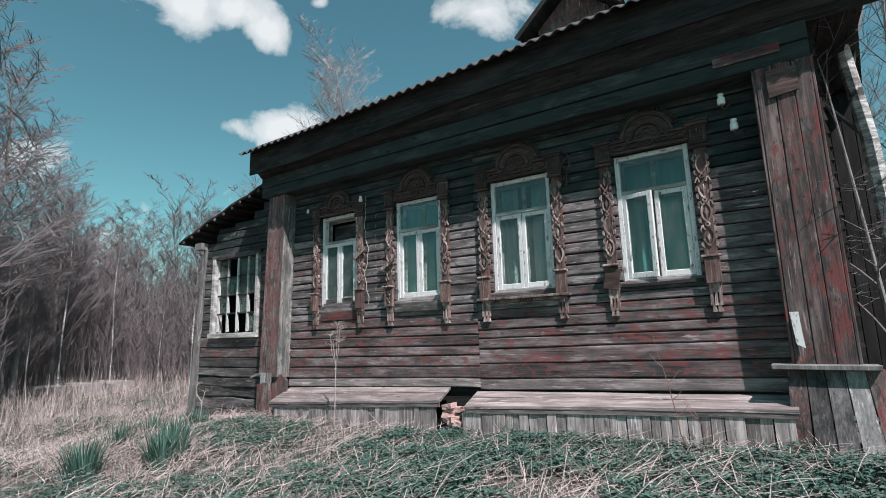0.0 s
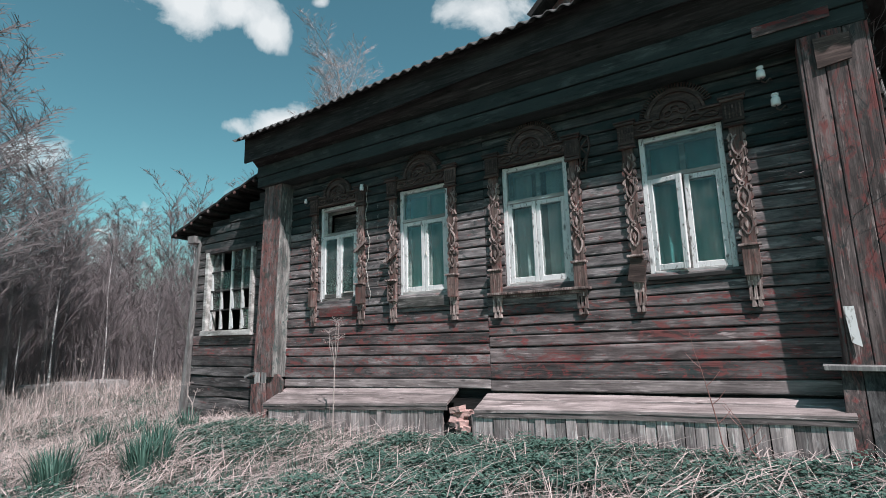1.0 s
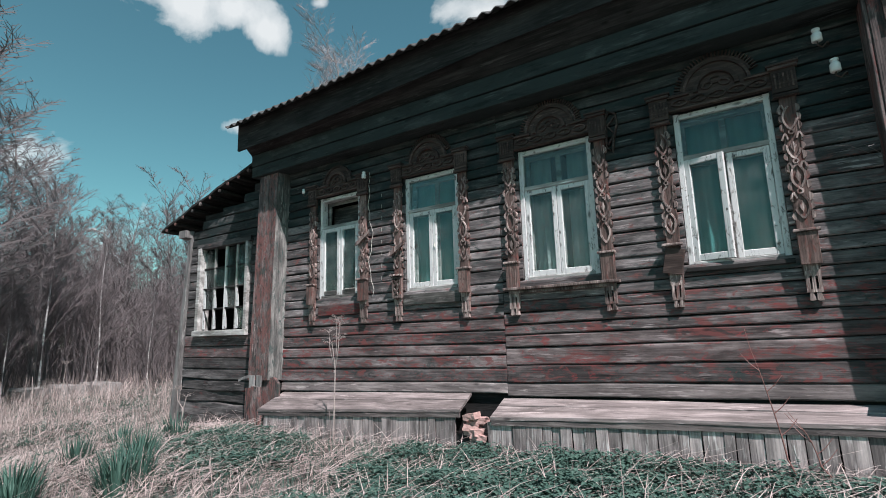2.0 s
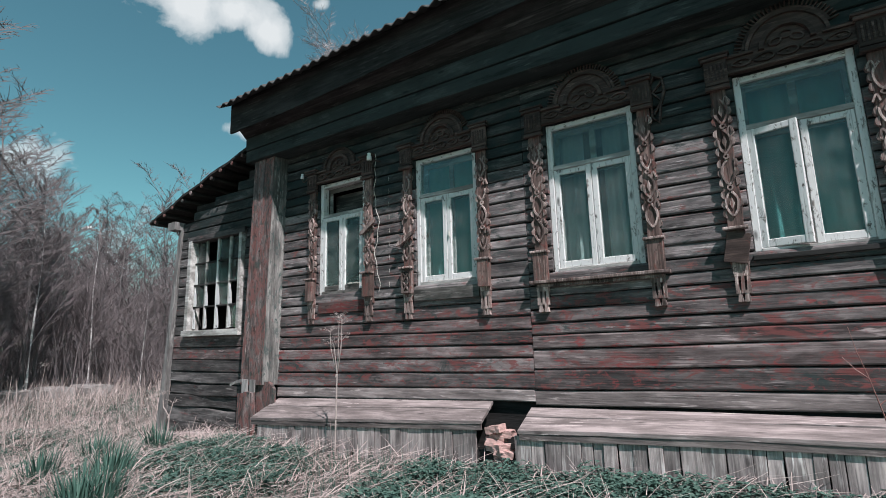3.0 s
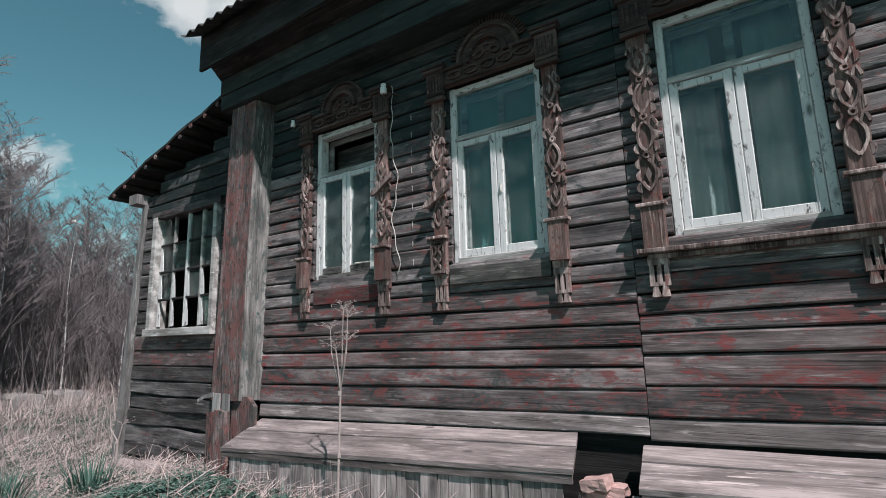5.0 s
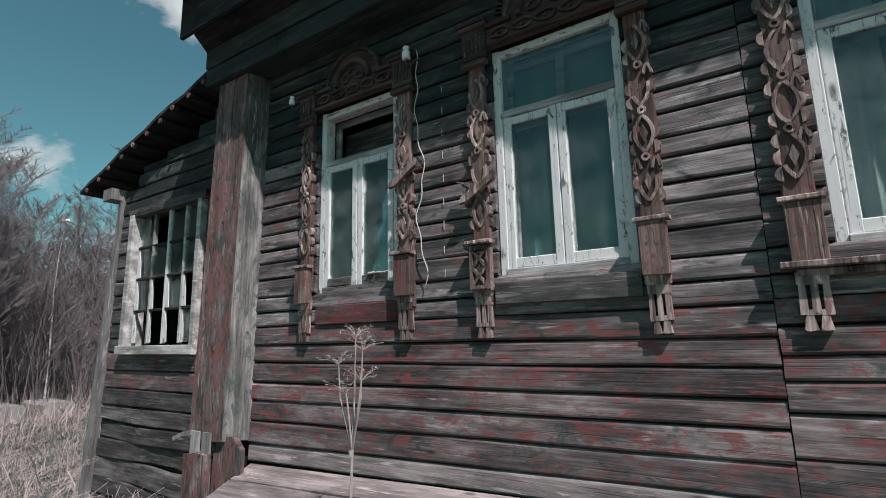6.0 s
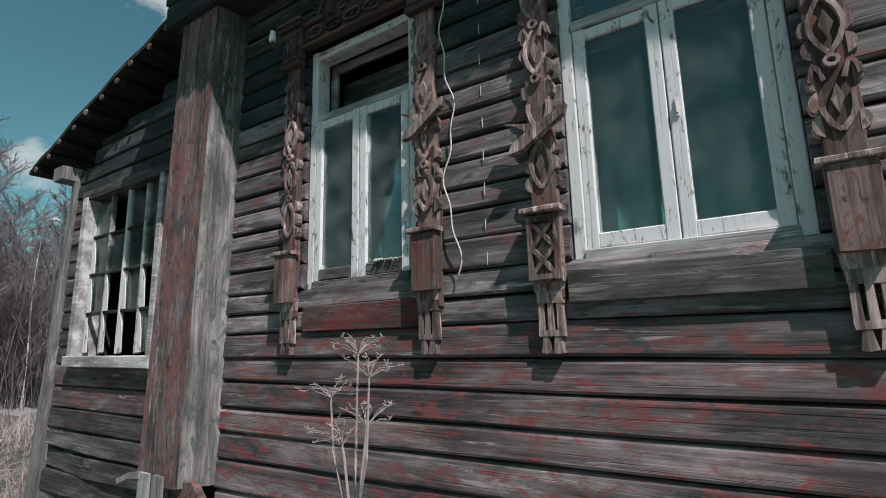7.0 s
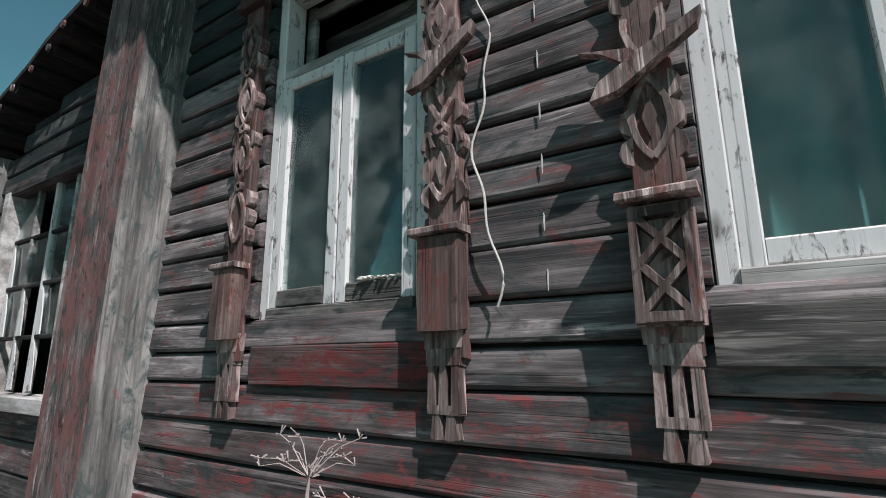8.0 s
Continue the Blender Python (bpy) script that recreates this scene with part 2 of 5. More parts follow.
    return m


def blade_material(name, c1, c2, rough=0.7):
    m, nt, bsdf = material(name)
    rnd = nt.nodes.new("ShaderNodeNewGeometry").outputs["Random Per Island"]
    tc = nt.nodes.new("ShaderNodeTexCoord").outputs["Object"]
    n = noise_tex(nt, tc, 1.3, 4, 0.6)
    f = math_node(nt, "ADD", math_node(nt, "MULTIPLY", rnd, 0.65), math_node(nt, "MULTIPLY", n, 0.4))
    link(nt, mix(nt, f, c1, c2), bsdf.inputs["Base Color"])
    bsdf.inputs["Roughness"].default_value = rough
    bsdf.inputs["Specular IOR Level"].default_value = 0.3
    return m


def ground_material():
    m, nt, bsdf = material("ground_soil")
    tc = nt.nodes.new("ShaderNodeTexCoord").outputs["Object"]
    a = noise_tex(nt, tc, 0.7, 6, 0.65)
    b = noise_tex(nt, tc, 22.0, 5, 0.7)
    c = noise_tex(nt, tc, 3.1, 5, 0.6)
    col = mix(nt, ramp(nt, b, [(0.3, 0.0), (0.7, 1.0)]), (0.045, 0.038, 0.036), (0.21, 0.168, 0.156))
    col = mix(nt, ramp(nt, math_node(nt, "ADD", math_node(nt, "MULTIPLY", a, 0.6), math_node(nt, "MULTIPLY", c, 0.4)), [(0.46, 0.0), (0.62, 0.6)]), col, (0.045, 0.072, 0.057))
    link(nt, col, bsdf.inputs["Base Color"])
    bsdf.inputs["Roughness"].default_value = 0.95
    bump(nt, bsdf, b, 0.8, 0.04)
    return m


def glass_material():
    m, nt, bsdf = material("old_window_glass")
    out = nt.nodes["Material Output"]
    tr = nt.nodes.new("ShaderNodeBsdfTransparent")
    tr.inputs[0].default_value = (0.80, 0.86, 0.85, 1)
    gl = nt.nodes.new("ShaderNodeBsdfGlossy")
    gl.inputs["Roughness"].default_value = 0.03
    gl.inputs["Color"].default_value = (0.9, 0.95, 0.95, 1)
    fr = nt.nodes.new("ShaderNodeFresnel")
    fr.inputs["IOR"].default_value = 1.5
    tc = nt.nodes.new("ShaderNodeTexCoord").outputs["Object"]
    w = noise_tex(nt, tc, 3.0, 2, 0.5)
    bn = nt.nodes.new("ShaderNodeBump")
    bn.inputs["Strength"].default_value, bn.inputs["Distance"].default_value = 0.05, 0.02
    link(nt, w, bn.inputs["Height"])
    link(nt, bn.outputs[0], gl.inputs["Normal"])
    # diffuse film: some dust, strengthened to stand in for pale reflections
    dust_and_glare = nt.nodes.new("ShaderNodeBsdfDiffuse")
    dust_and_glare.inputs[0].default_value = (0.5, 0.52, 0.5, 1)
    df = ramp(nt, noise_tex(nt, tc, 5.0, 6, 0.7), [(0.40, 0.01), (0.80, 0.11)])
    ms = nt.nodes.new("ShaderNodeMixShader")
    link(nt, fr.outputs[0], ms.inputs[0])
    link(nt, tr.outputs[0], ms.inputs[1])
    link(nt, gl.outputs[0], ms.inputs[2])
    m2 = nt.nodes.new("ShaderNodeMixShader")
    link(nt, df, m2.inputs[0])
    link(nt, ms.outputs[0], m2.inputs[1])
    link(nt, dust_and_glare.outputs[0], m2.inputs[2])
    link(nt, m2.outputs[0], out.inputs["Surface"])
    return m


def cloth_material(name, c1, c2):
    m, nt, bsdf = material(name)
    tc = nt.nodes.new("ShaderNodeTexCoord").outputs["Object"]
    a = noise_tex(nt, tc, 3.0, 5, 0.6)
    b = noise_tex(nt, tc, 160.0, 2, 0.5)
    col = mix(nt, ramp(nt, a, [(0.35, 0.0), (0.65, 1.0)]), c1, c2)
    link(nt, col, bsdf.inputs["Base Color"])
    bsdf.inputs["Roughness"].default_value = 0.95
    bump(nt, bsdf, b, 0.2, 0.002)
    return m


M_BIRCH = birch_material()
M_GLASS = glass_material()
M_CURTAIN = cloth_material("teal_curtain", (0.10, 0.36, 0.36), (0.18, 0.48, 0.47))
M_NET = cloth_material("pale_curtain", (0.45, 0.55, 0.55), (0.65, 0.72, 0.71))
M_GROUND = ground_material()
M_STRAW = blade_material("dry_straw", (0.14, 0.105, 0.098), (0.56, 0.465, 0.44))
M_LEAF = blade_material("green_leaf", (0.028, 0.068, 0.055), (0.088, 0.152, 0.123))
M_BLADE = blade_material("green_blade", (0.030, 0.075, 0.06), (0.07, 0.14, 0.11))

# ---- mesh helpers ----


def mesh_of(name, bm, mat):
    bmesh.ops.recalc_face_normals(bm, faces=bm.faces[:])
    me = bpy.data.meshes.new(name)
    bm.to_mesh(me)
    bm.free()
    me.materials.append(mat)
    return me


def part(name, bm, mat, parent=None, label=""):
    ob = new(name, mesh_of(name, bm, mat))
    if parent is not None:
        ob.parent = parent
    return tagged(ob, label)


def thing(name, label, category, at=(0, 0, 0), group="", kind=""):
    ob = new(name)
    ob.location = at
    ob.empty_display_size = 0.1
    return tagged(ob, label, category, group, kind)


def at3(axis, a, u, v):
    return (a, u, v) if axis == "x" else (u, a, v) if axis == "y" else (u, v, a)


def extrude(bm, prof, axis, a0, a1, n=1, wob=0.0, ragged=0.0, key=0.0):
    """A prism of the section prof along axis. Section: x takes (y, z), y takes (x, z), z takes (x, y). wob: slow warp; ragged: uneven ends."""
    rings = []
    for i in range(n + 1):
        a = a0 + (a1 - a0) * i / n
        du = wob * noise.noise(Vector((a * 1.3, key, 0.5)))
        dv = wob * noise.noise(Vector((a * 1.3, key, 7.5)))
        ring = []
        for j, (u, v) in enumerate(prof):
            e = ragged * noise.noise(Vector((u * 40, v * 40, key + i))) if i in (0, n) else 0
            ring.append(bm.verts.new(at3(axis, a + e, u + du, v + dv)))
        rings.append(ring)
    k = len(prof)
    for r0, r1 in zip(rings, rings[1:]):
        for j in range(k):
            bm.faces.new((r0[j], r0[(j + 1) % k], r1[(j + 1) % k], r1[j]))
    bm.faces.new(rings[0])
    bm.faces.new(rings[-1][::-1])


def rect(u0, u1, v0, v1, b=0.004):
    """A rectangular section with eased corners."""
    return [(u0 + b, v0), (u1 - b, v0), (u1, v0 + b), (u1, v1 - b), (u1 - b, v1), (u0 + b, v1), (u0, v1 - b), (u0, v0 + b)]


def box(bm, x0, x1, y0, y1, z0, z1, axis="z", b=0.004, **kw):
    if axis == "x":
        extrude(bm, rect(y0, y1, z0, z1, b), "x", x0, x1, **kw)
    elif axis == "y":
        extrude(bm, rect(x0, x1, z0, z1, b), "y", y0, y1, **kw)
    else:
        extrude(bm, rect(x0, x1, y0, y1, b), "z", z0, z1, **kw)


def weather(bm, amount=0.004, size=18.0, key=0.0):
    """Worn, uneven edges: shifts vertices by smooth and rough noise."""
    for v in bm.verts:
        p = v.co * size + Vector((key, key * 1.7, 0))
        v.co += Vector((noise.noise(p), 0.5 * noise.noise(p + Vector((9, 3, 1))), noise.noise(p + Vector((4, 8, 2))))) * amount
        q = v.co * 70
        v.co += Vector((noise.noise(q), 0, noise.noise(q + Vector((5, 5, 5))))) * amount * 0.5


def slab(bm, outline, y0, y1):
    """A flat piece cut to an outline of (x, z), from y0 (front) to y1 (back)."""
    f = [bm.verts.new((x, y0, z)) for x, z in outline]
    g = [bm.verts.new((x, y1, z)) for x, z in outline]
    bm.faces.new(f)
    bm.faces.new(g[::-1])
    n = len(f)
    for i in range(n):
        bm.faces.new((f[i], f[(i + 1) % n], g[(i + 1) % n], g[i]))


def ribbon(bm, pts, width, y0, y1, closed=False):
    """A carved band that follows points of (x, z)."""
    n = len(pts)
    rings = []
    for i, (x, z) in enumerate(pts):
        p = pts[(i - 1) % n] if closed or i > 0 else pts[i]
        q = pts[(i + 1) % n] if closed or i < n - 1 else pts[i]
        t = Vector((q[0] - p[0], q[1] - p[1]))
        t = t.normalized() if t.length else Vector((1, 0))
        nx, nz = -t.y * width / 2, t.x * width / 2
        rings.append([bm.verts.new(c) for c in ((x + nx, y1, z + nz), (x + nx * 0.7, y0, z + nz * 0.7), (x - nx * 0.7, y0, z - nz * 0.7), (x - nx, y1, z - nz))])
    pairs = list(zip(rings, rings[1:])) + ([(rings[-1], rings[0])] if closed else [])
    for a, b in pairs:
        for j in range(4):
            bm.faces.new((a[j], a[(j + 1) % 4], b[(j + 1) % 4], b[j]))
    if not closed:
        bm.faces.new(rings[0])
        bm.faces.new(rings[-1][::-1])


def tube(bm, pts, radii, sides=5):
    rings = []
    for i, p in enumerate(pts):
        t = Vector(pts[min(i + 1, len(pts) - 1)]) - Vector(pts[max(i - 1, 0)])
        q = t.to_track_quat("Z", "Y") if t.length else Euler((0, 0, 0)).to_quaternion()
        rings.append([bm.verts.new(Vector(p) + q @ Vector((radii[i] * math.cos(math.tau * k / sides), radii[i] * math.sin(math.tau * k / sides), 0))) for k in range(sides)])
    for a, b in zip(rings, rings[1:]):
        for k in range(sides):
            bm.faces.new((a[k], a[(k + 1) % sides], b[(k + 1) % sides], b[k]))
    bm.faces.new(rings[0])
    bm.faces.new(rings[-1][::-1])


def lathe(bm, prof, at, sides=14):
    """A turned piece: (radius, height) up the axis at a place."""
    rings = [[bm.verts.new((at[0] + r * math.cos(math.tau * k / sides), at[1] + r * math.sin(math.tau * k / sides), at[2] + h)) for k in range(sides)] for r, h in prof]
    for a, b in zip(rings, rings[1:]):
        for k in range(sides):
            bm.faces.new((a[k], a[(k + 1) % sides], b[(k + 1) % sides], b[k]))
    bm.faces.new(rings[0])
    bm.faces.new(rings[-1][::-1])


# ---- ground ----


def ground_z(x, y):
    far = min(max((-5.5 - x) / 3.0, 0.0), 1.0)
    drop = min(max((-2.8 - x) / 3.6, 0.0), 1.0)
    z = -0.03 - 0.33 * drop * drop * (3 - 2 * drop)
    z += 0.03 * max(min(x, 4), -1)
    z += 0.05 * noise.noise(Vector((x * 0.7, y * 0.7, 3.1))) + 0.02 * noise.noise(Vector((x * 2.3, y * 2.3, 9.1)))
    z += far * (0.16 * noise.noise(Vector((x * 0.45, y * 0.45, 7.7))) + 0.06 * noise.noise(Vector((x * 1.4, y * 1.4, 2.7))))
    if y < -0.6:
        z -= 0.03 * min(-0.6 - y, 2.0)
    return z


def build_ground():
    def axis_steps():
        a = [round(-12 + 0.25 * i, 3) for i in range(81)]
        return [-900, -300, -120, -60, -40, -28, -20, -16] + a + [10, 13, 18, 26, 40, 80, 300, 900]
    xs = axis_steps()
    ys = [-900, -200, -60, -25, -14, -10] + [round(-8 + 0.25 * i, 3) for i in range(65)] + [9, 11, 14, 18, 24, 34, 60, 150, 900]
    bm = bmesh.new()
    grid = [[bm.verts.new((x, y, ground_z(x, y))) for x in xs] for y in ys]
    for r0, r1 in zip(grid, grid[1:]):
        for i in range(len(xs) - 1):
            bm.faces.new((r0[i], r0[i + 1], r1[i + 1], r1[i]))
    for f in bm.faces:
        f.smooth = True
    tagged(part("ground", bm, M_GROUND), "uneven spring ground of bare soil, dead straw and young grass", "ground", kind="structure")


build_ground()

# ---- the house ----
house = thing("wooden_house", "abandoned weathered wooden village house with carved window surrounds", "house", (0, 0, 0))
X_L, X_R = -3.42, 2.72          # siding between the corner posts
W_TOP, W_BOT = 2.77, 1.48
WINDOWS = [(-2.78, -2.085), (-1.405, -0.70), (0.005, 0.73), (1.43, 2.12)]
SEAM = -0.215


def holed_wall(bm, x0, x1, z0, z1, y0, y1, holes):
    """One upright wall with rectangular openings (xa, xb, za, zb) cut through it."""
    xs = sorted({x0, x1, *[h[0] for h in holes], *[h[1] for h in holes]})
    zs = sorted({z0, z1, *[h[2] for h in holes], *[h[3] for h in holes]})
    f = [[bm.verts.new((x, y0, z)) for z in zs] for x in xs]
    g = [[bm.verts.new((x, y1, z)) for z in zs] for x in xs]

    def solid(i, j):
        if not (0 <= i < len(xs) - 1 and 0 <= j < len(zs) - 1):
            return False
        cx, cz = (xs[i] + xs[i + 1]) / 2, (zs[j] + zs[j + 1]) / 2
        return not any(a < cx < b and c < cz < d for a, b, c, d in holes)
    for i in range(len(xs) - 1):
        for j in range(len(zs) - 1):
            if not solid(i, j):
                continue
            bm.faces.new((f[i][j], f[i + 1][j], f[i + 1][j + 1], f[i][j + 1]))
            bm.faces.new((g[i][j], g[i][j + 1], g[i + 1][j + 1], g[i + 1][j]))
            for di, dj, a, b in ((-1, 0, (i, j), (i, j + 1)), (1, 0, (i + 1, j), (i + 1, j + 1)), (0, -1, (i, j), (i + 1, j)), (0, 1, (i, j + 1), (i + 1, j + 1))):
                if not solid(i + di, j + dj):
                    bm.faces.new((f[a[0]][a[1]], f[b[0]][b[1]], g[b[0]][b[1]], g[a[0]][a[1]]))


def house_shell():
    """The log box behind the boards, with the window openings cut through it."""
    bm = bmesh.new()
    holed_wall(bm, -3.6, 3.05, -0.4, 3.5, 0.012, 0.17, [(a + 0.01, b - 0.01, W_BOT + 0.01, W_TOP - 0.01) for a, b in WINDOWS])
    body = part("wall", bm, M_OLD, house, "dark log wall under the boarding")
    for a, b, c, d in ((-3.6, -3.45, 0.171, 5.8), (2.9, 3.05, 0.171, 5.8), (-3.449, 2.899, 5.65, 5.8)):
        bm = bmesh.new()
        box(bm, a, b, c, d, -0.4, 3.5, b=0.001)
        part("outer_wall", bm, M_OLD, house)
    for a, b, c, d in ((-3.44, 2.89, 2.2, 2.3), (-0.25, -0.15, 0.18, 2.195)):
        bm = bmesh.new()
        box(bm, a, b, c, d, 0.36, 3.3, b=0.001)
        part("partition", bm, M_PLASTER, house, "plain papered inner wall")
    bm = bmesh.new()
    box(bm, -3.44, 2.89, 0.18, 5.6, 0.28, 0.35, b=0.001)
    part("inner_floor", bm, M_OLD, house)
    bm = bmesh.new()
    box(bm, -3.44, 2.89, 0.18, 5.6, 3.31, 3.36, b=0.001)
    part("inner_ceiling", bm, M_PLASTER, house)
    return body


shell = house_shell()


def siding_profile(z0, z1):
    return [(0.010, z0 + 0.008), (-0.012, z0 + 0.006), (-0.024, z0 + 0.009), (-0.029, z0 + 0.018), (-0.024, z1 - 0.014), (-0.018, z1 - 0.004), (-0.006, z1 + 0.001), (0.010, z1 + 0.001)]


def settle(bm, left):
    """The wall has sunk towards the lean-to: the lower boards slope, the upper ones are level."""
    for v in bm.verts:
        if left:
            v.co.z += 0.022 * min(max((1.05 - v.co.z) / 0.5, 0.0), 1.3) * (v.co.x + 0.25)
        else:
            v.co.z += 0.026 * min(max((1.75 - v.co.z) / 1.2, 0.0), 1.0) * (v.co.x + 0.20)


LEFT_ROWS = [0.435, 0.543, 0.677, 0.80, 0.908, 1.027, 1.146, 1.276, 1.379, 1.484, 1.615, 1.736, 1.829, 1.946, 2.04, 2.159, 2.269, 2.36, 2.47, 2.585, 2.69, 2.80, 2.915, 3.03, 3.14, 3.26]
RIGHT_ROWS = [0.415, 0.536, 0.70, 0.863, 0.978, 1.074, 1.185, 1.29, 1.385, 1.49, 1.60, 1.715, 1.825, 1.94, 2.05, 2.155, 2.265, 2.375, 2.48, 2.585, 2.69, 2.80, 2.915, 3.03, 3.14, 3.26]


def siding(rows, xa, xb, wins, red=()):
    for i, (z0, z1) in enumerate(zip(rows, rows[1:])):
        spans, x = [], xa
        for a, b in wins:
            if z1 > W_BOT + 0.03 and z0 < W_TOP - 0.03:
                spans.append((x, a))
                x = b
        spans.append((x, xb))
        for s0, s1 in spans:
            if s1 - s0 < 0.03:
                continue
            bm = bmesh.new()
            extrude(bm, siding_profile(z0, z1), "x", s0 + 0.002, s1 - 0.002, max(1, int((s1 - s0) / 0.3)), 0.007, 0.004, i * 3.7 + xa)
            settle(bm, xa < -1)
            # rows above 2.42 get the siding with eave shade in its colour
            part("plank", bm, M_SIDING_PALE if i == 0 else M_SIDING_RED if i in red else M_SIDING_LOW if z0 < 1.25 else M_SIDING_EAVE_SHADE if z0 > 2.42 else M_SIDING, shell)


siding(LEFT_ROWS, X_L, SEAM, WINDOWS[:2], red=(3, 5))
siding(RIGHT_ROWS, SEAM, X_R, WINDOWS[2:], red=(2, 3))
bm = bmesh.new()
box(bm, -2.76, -1.99, -0.040, -0.02, 1.275, 1.395, "x", n=4, wob=0.004)
part("plank", bm, M_RED_BOARD, shell, "red-painted patch board under the window")


def run(x, stops):
    """A height read off straight runs between (x, z) stops."""
    for (xa, za), (xb, zb) in zip(stops, stops[1:]):
        if x <= xb:
            break
    return za + (zb - za) * (x - xa) / (xb - xa)


LEFT_FRONT, LEFT_BACK = [(-3.4, 0.185), (-0.4, 0.345)], [(-3.6, 0.342), (-0.3, 0.448)]
RIGHT_FRONT, RIGHT_BACK = [(-0.3, 0.287), (1.24, 0.362), (2.7, 0.413)], [(-0.3, 0.405), (1.26, 0.44), (2.7, 0.475)]
BENCH_Y0, BENCH_Y1 = -0.436, -0.045


def bench_plank(bm, x0, x1, f0, f1, front, back, slant0, slant1, key, thick=0.026):
    """A sloping plank between two fractions of the bench's depth, with broken slanting ends."""
    n = 14
    rings = []
    for k in range(n + 1):
        ring = []
        for f, low in ((f0, 1), (f1, 1), (f1, 0), (f0, 0)):
            x = x0 + slant0 * f + (x1 + slant1 * f - x0 - slant0 * f) * k / n
            if k in (0, n):
                x += 0.014 * noise.noise(Vector((f * 30, key, k)))
            z = run(x, front) * (1 - f) + run(x, back) * f + 0.007 * noise.noise(Vector((x * 1.4, key, f * 3)))
            ring.append(bm.verts.new((x, BENCH_Y0 + (BENCH_Y1 - BENCH_Y0) * f + 0.006 * noise.noise(Vector((x * 2, key, 5))), z - thick * low)))
        rings.append(ring)
    for a, b in zip(rings, rings[1:]):
        for j in range(4):
            bm.faces.new((a[j], a[(j + 1) % 4], b[(j + 1) % 4], b[j]))
    bm.faces.new(rings[0])
    bm.faces.new(rings[-1][::-1])


def plinth_bench():
    bm = bmesh.new()
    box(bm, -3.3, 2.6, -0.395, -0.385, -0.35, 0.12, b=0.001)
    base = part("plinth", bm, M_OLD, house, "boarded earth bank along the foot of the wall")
    for x0, x1, front, back, s0, s1, key in ((-3.34, -0.50, LEFT_FRONT, LEFT_BACK, -0.02, -0.10, 1.0), (-0.20, 2.70, RIGHT_FRONT, RIGHT_BACK, -0.05, 0.0, 5.0)):
        for k, (f0, f1) in enumerate(((0.0, 0.565), (0.60, 1.0))):
            bm = bmesh.new()
            bench_plank(bm, x0, x1, f0, f1, front, back, s0, s1, key + k)
            part("bench_plank", bm, M_BENCH, base, "bleached sloping plank")
        bm = bmesh.new()
        n = 14
        rings = []
        for k in range(n + 1):
            x = x0 + 0.01 + (x1 - x0 - 0.02) * k / n
            z = run(x, front) - 0.028 + 0.006 * noise.noise(Vector((x * 2, key, 2)))
            rings.append([bm.verts.new(p) for p in ((x, -0.432, z - 0.042), (x, -0.414, z - 0.042), (x, -0.414, z), (x, -0.432, z))])
        for a, b in zip(rings, rings[1:]):
            for j in range(4):
                bm.faces.new((a[j], a[(j + 1) % 4], b[(j + 1) % 4], b[j]))
        bm.faces.new(rings[0])
        bm.faces.new(rings[-1][::-1])
        part("edge_strip", bm, M_SKIRT_EDGE, base, "grey nosing under the planks")
    x = -3.24
    while x < 2.60:
        w = random.uniform(0.065, 0.145)
        if not -0.52 < x + w / 2 < -0.20:
            bm = bmesh.new()
            top = run(x, LEFT_FRONT if x < -0.4 else RIGHT_FRONT) - 0.045 + random.uniform(-0.008, 0.008)
            lean = random.uniform(-0.012, 0.012)
            g = ground_z(x, -0.42)
            dy = random.uniform(-0.008, 0.006)
            foot = g - 0.04 + random.choice((0.0, 0.0, 0.02, 0.05))
            # a rotten, toothed lower end
            out = [(x + 0.003, top), (x + 0.003 + lean, foot + random.uniform(0, 0.03)), (x + w * 0.3 + lean, foot - 0.01), (x + w * 0.55 + lean, foot + random.uniform(0, 0.05)), (x + w * 0.8 + lean, foot), (x + w - 0.003 + lean, foot + random.uniform(0, 0.03)), (x + w - 0.003, top)]
            slab(bm, out, -0.418 + dy, -0.398 + dy)
            part("skirt_board", bm, M_SKIRT, base)
        x += w
    for k in range(11):
        bm = bmesh.new()
        bmesh.ops.create_cube(bm, size=1.0)
        bmesh.ops.subdivide_edges(bm, edges=bm.edges[:], cuts=3, use_grid_fill=True)
        L, H = random.uniform(0.12, 0.20), random.uniform(0.045, 0.06)
        turn = Matrix.Rotation(random.uniform(-0.5, 0.5), 3, "Z") @ Matrix.Rotation(random.uniform(-0.25, 0.25), 3, "Y")
        at = Vector((-0.40 + random.uniform(-0.05, 0.05) + 0.004 * k, -0.375 + random.uniform(-0.03, 0.03), -0.05 + 0.033 * k))
        for v in bm.verts:
            p = Vector((v.co.x * L, v.co.y * 0.11, v.co.z * H))
            e = max(abs(v.co.x), abs(v.co.y), abs(v.co.z)) * 2
            chip = 1 - 0.30 * max(0.0, noise.noise(p * 16 + Vector((k * 7, 0, 0)))) * e - 0.10 * abs(noise.noise(p * 55))
            v.co = turn @ (p * chip) + at
        part("brick", bm, M_BRICK, base, "crumbling pink brick in the gap")


plinth_bench()


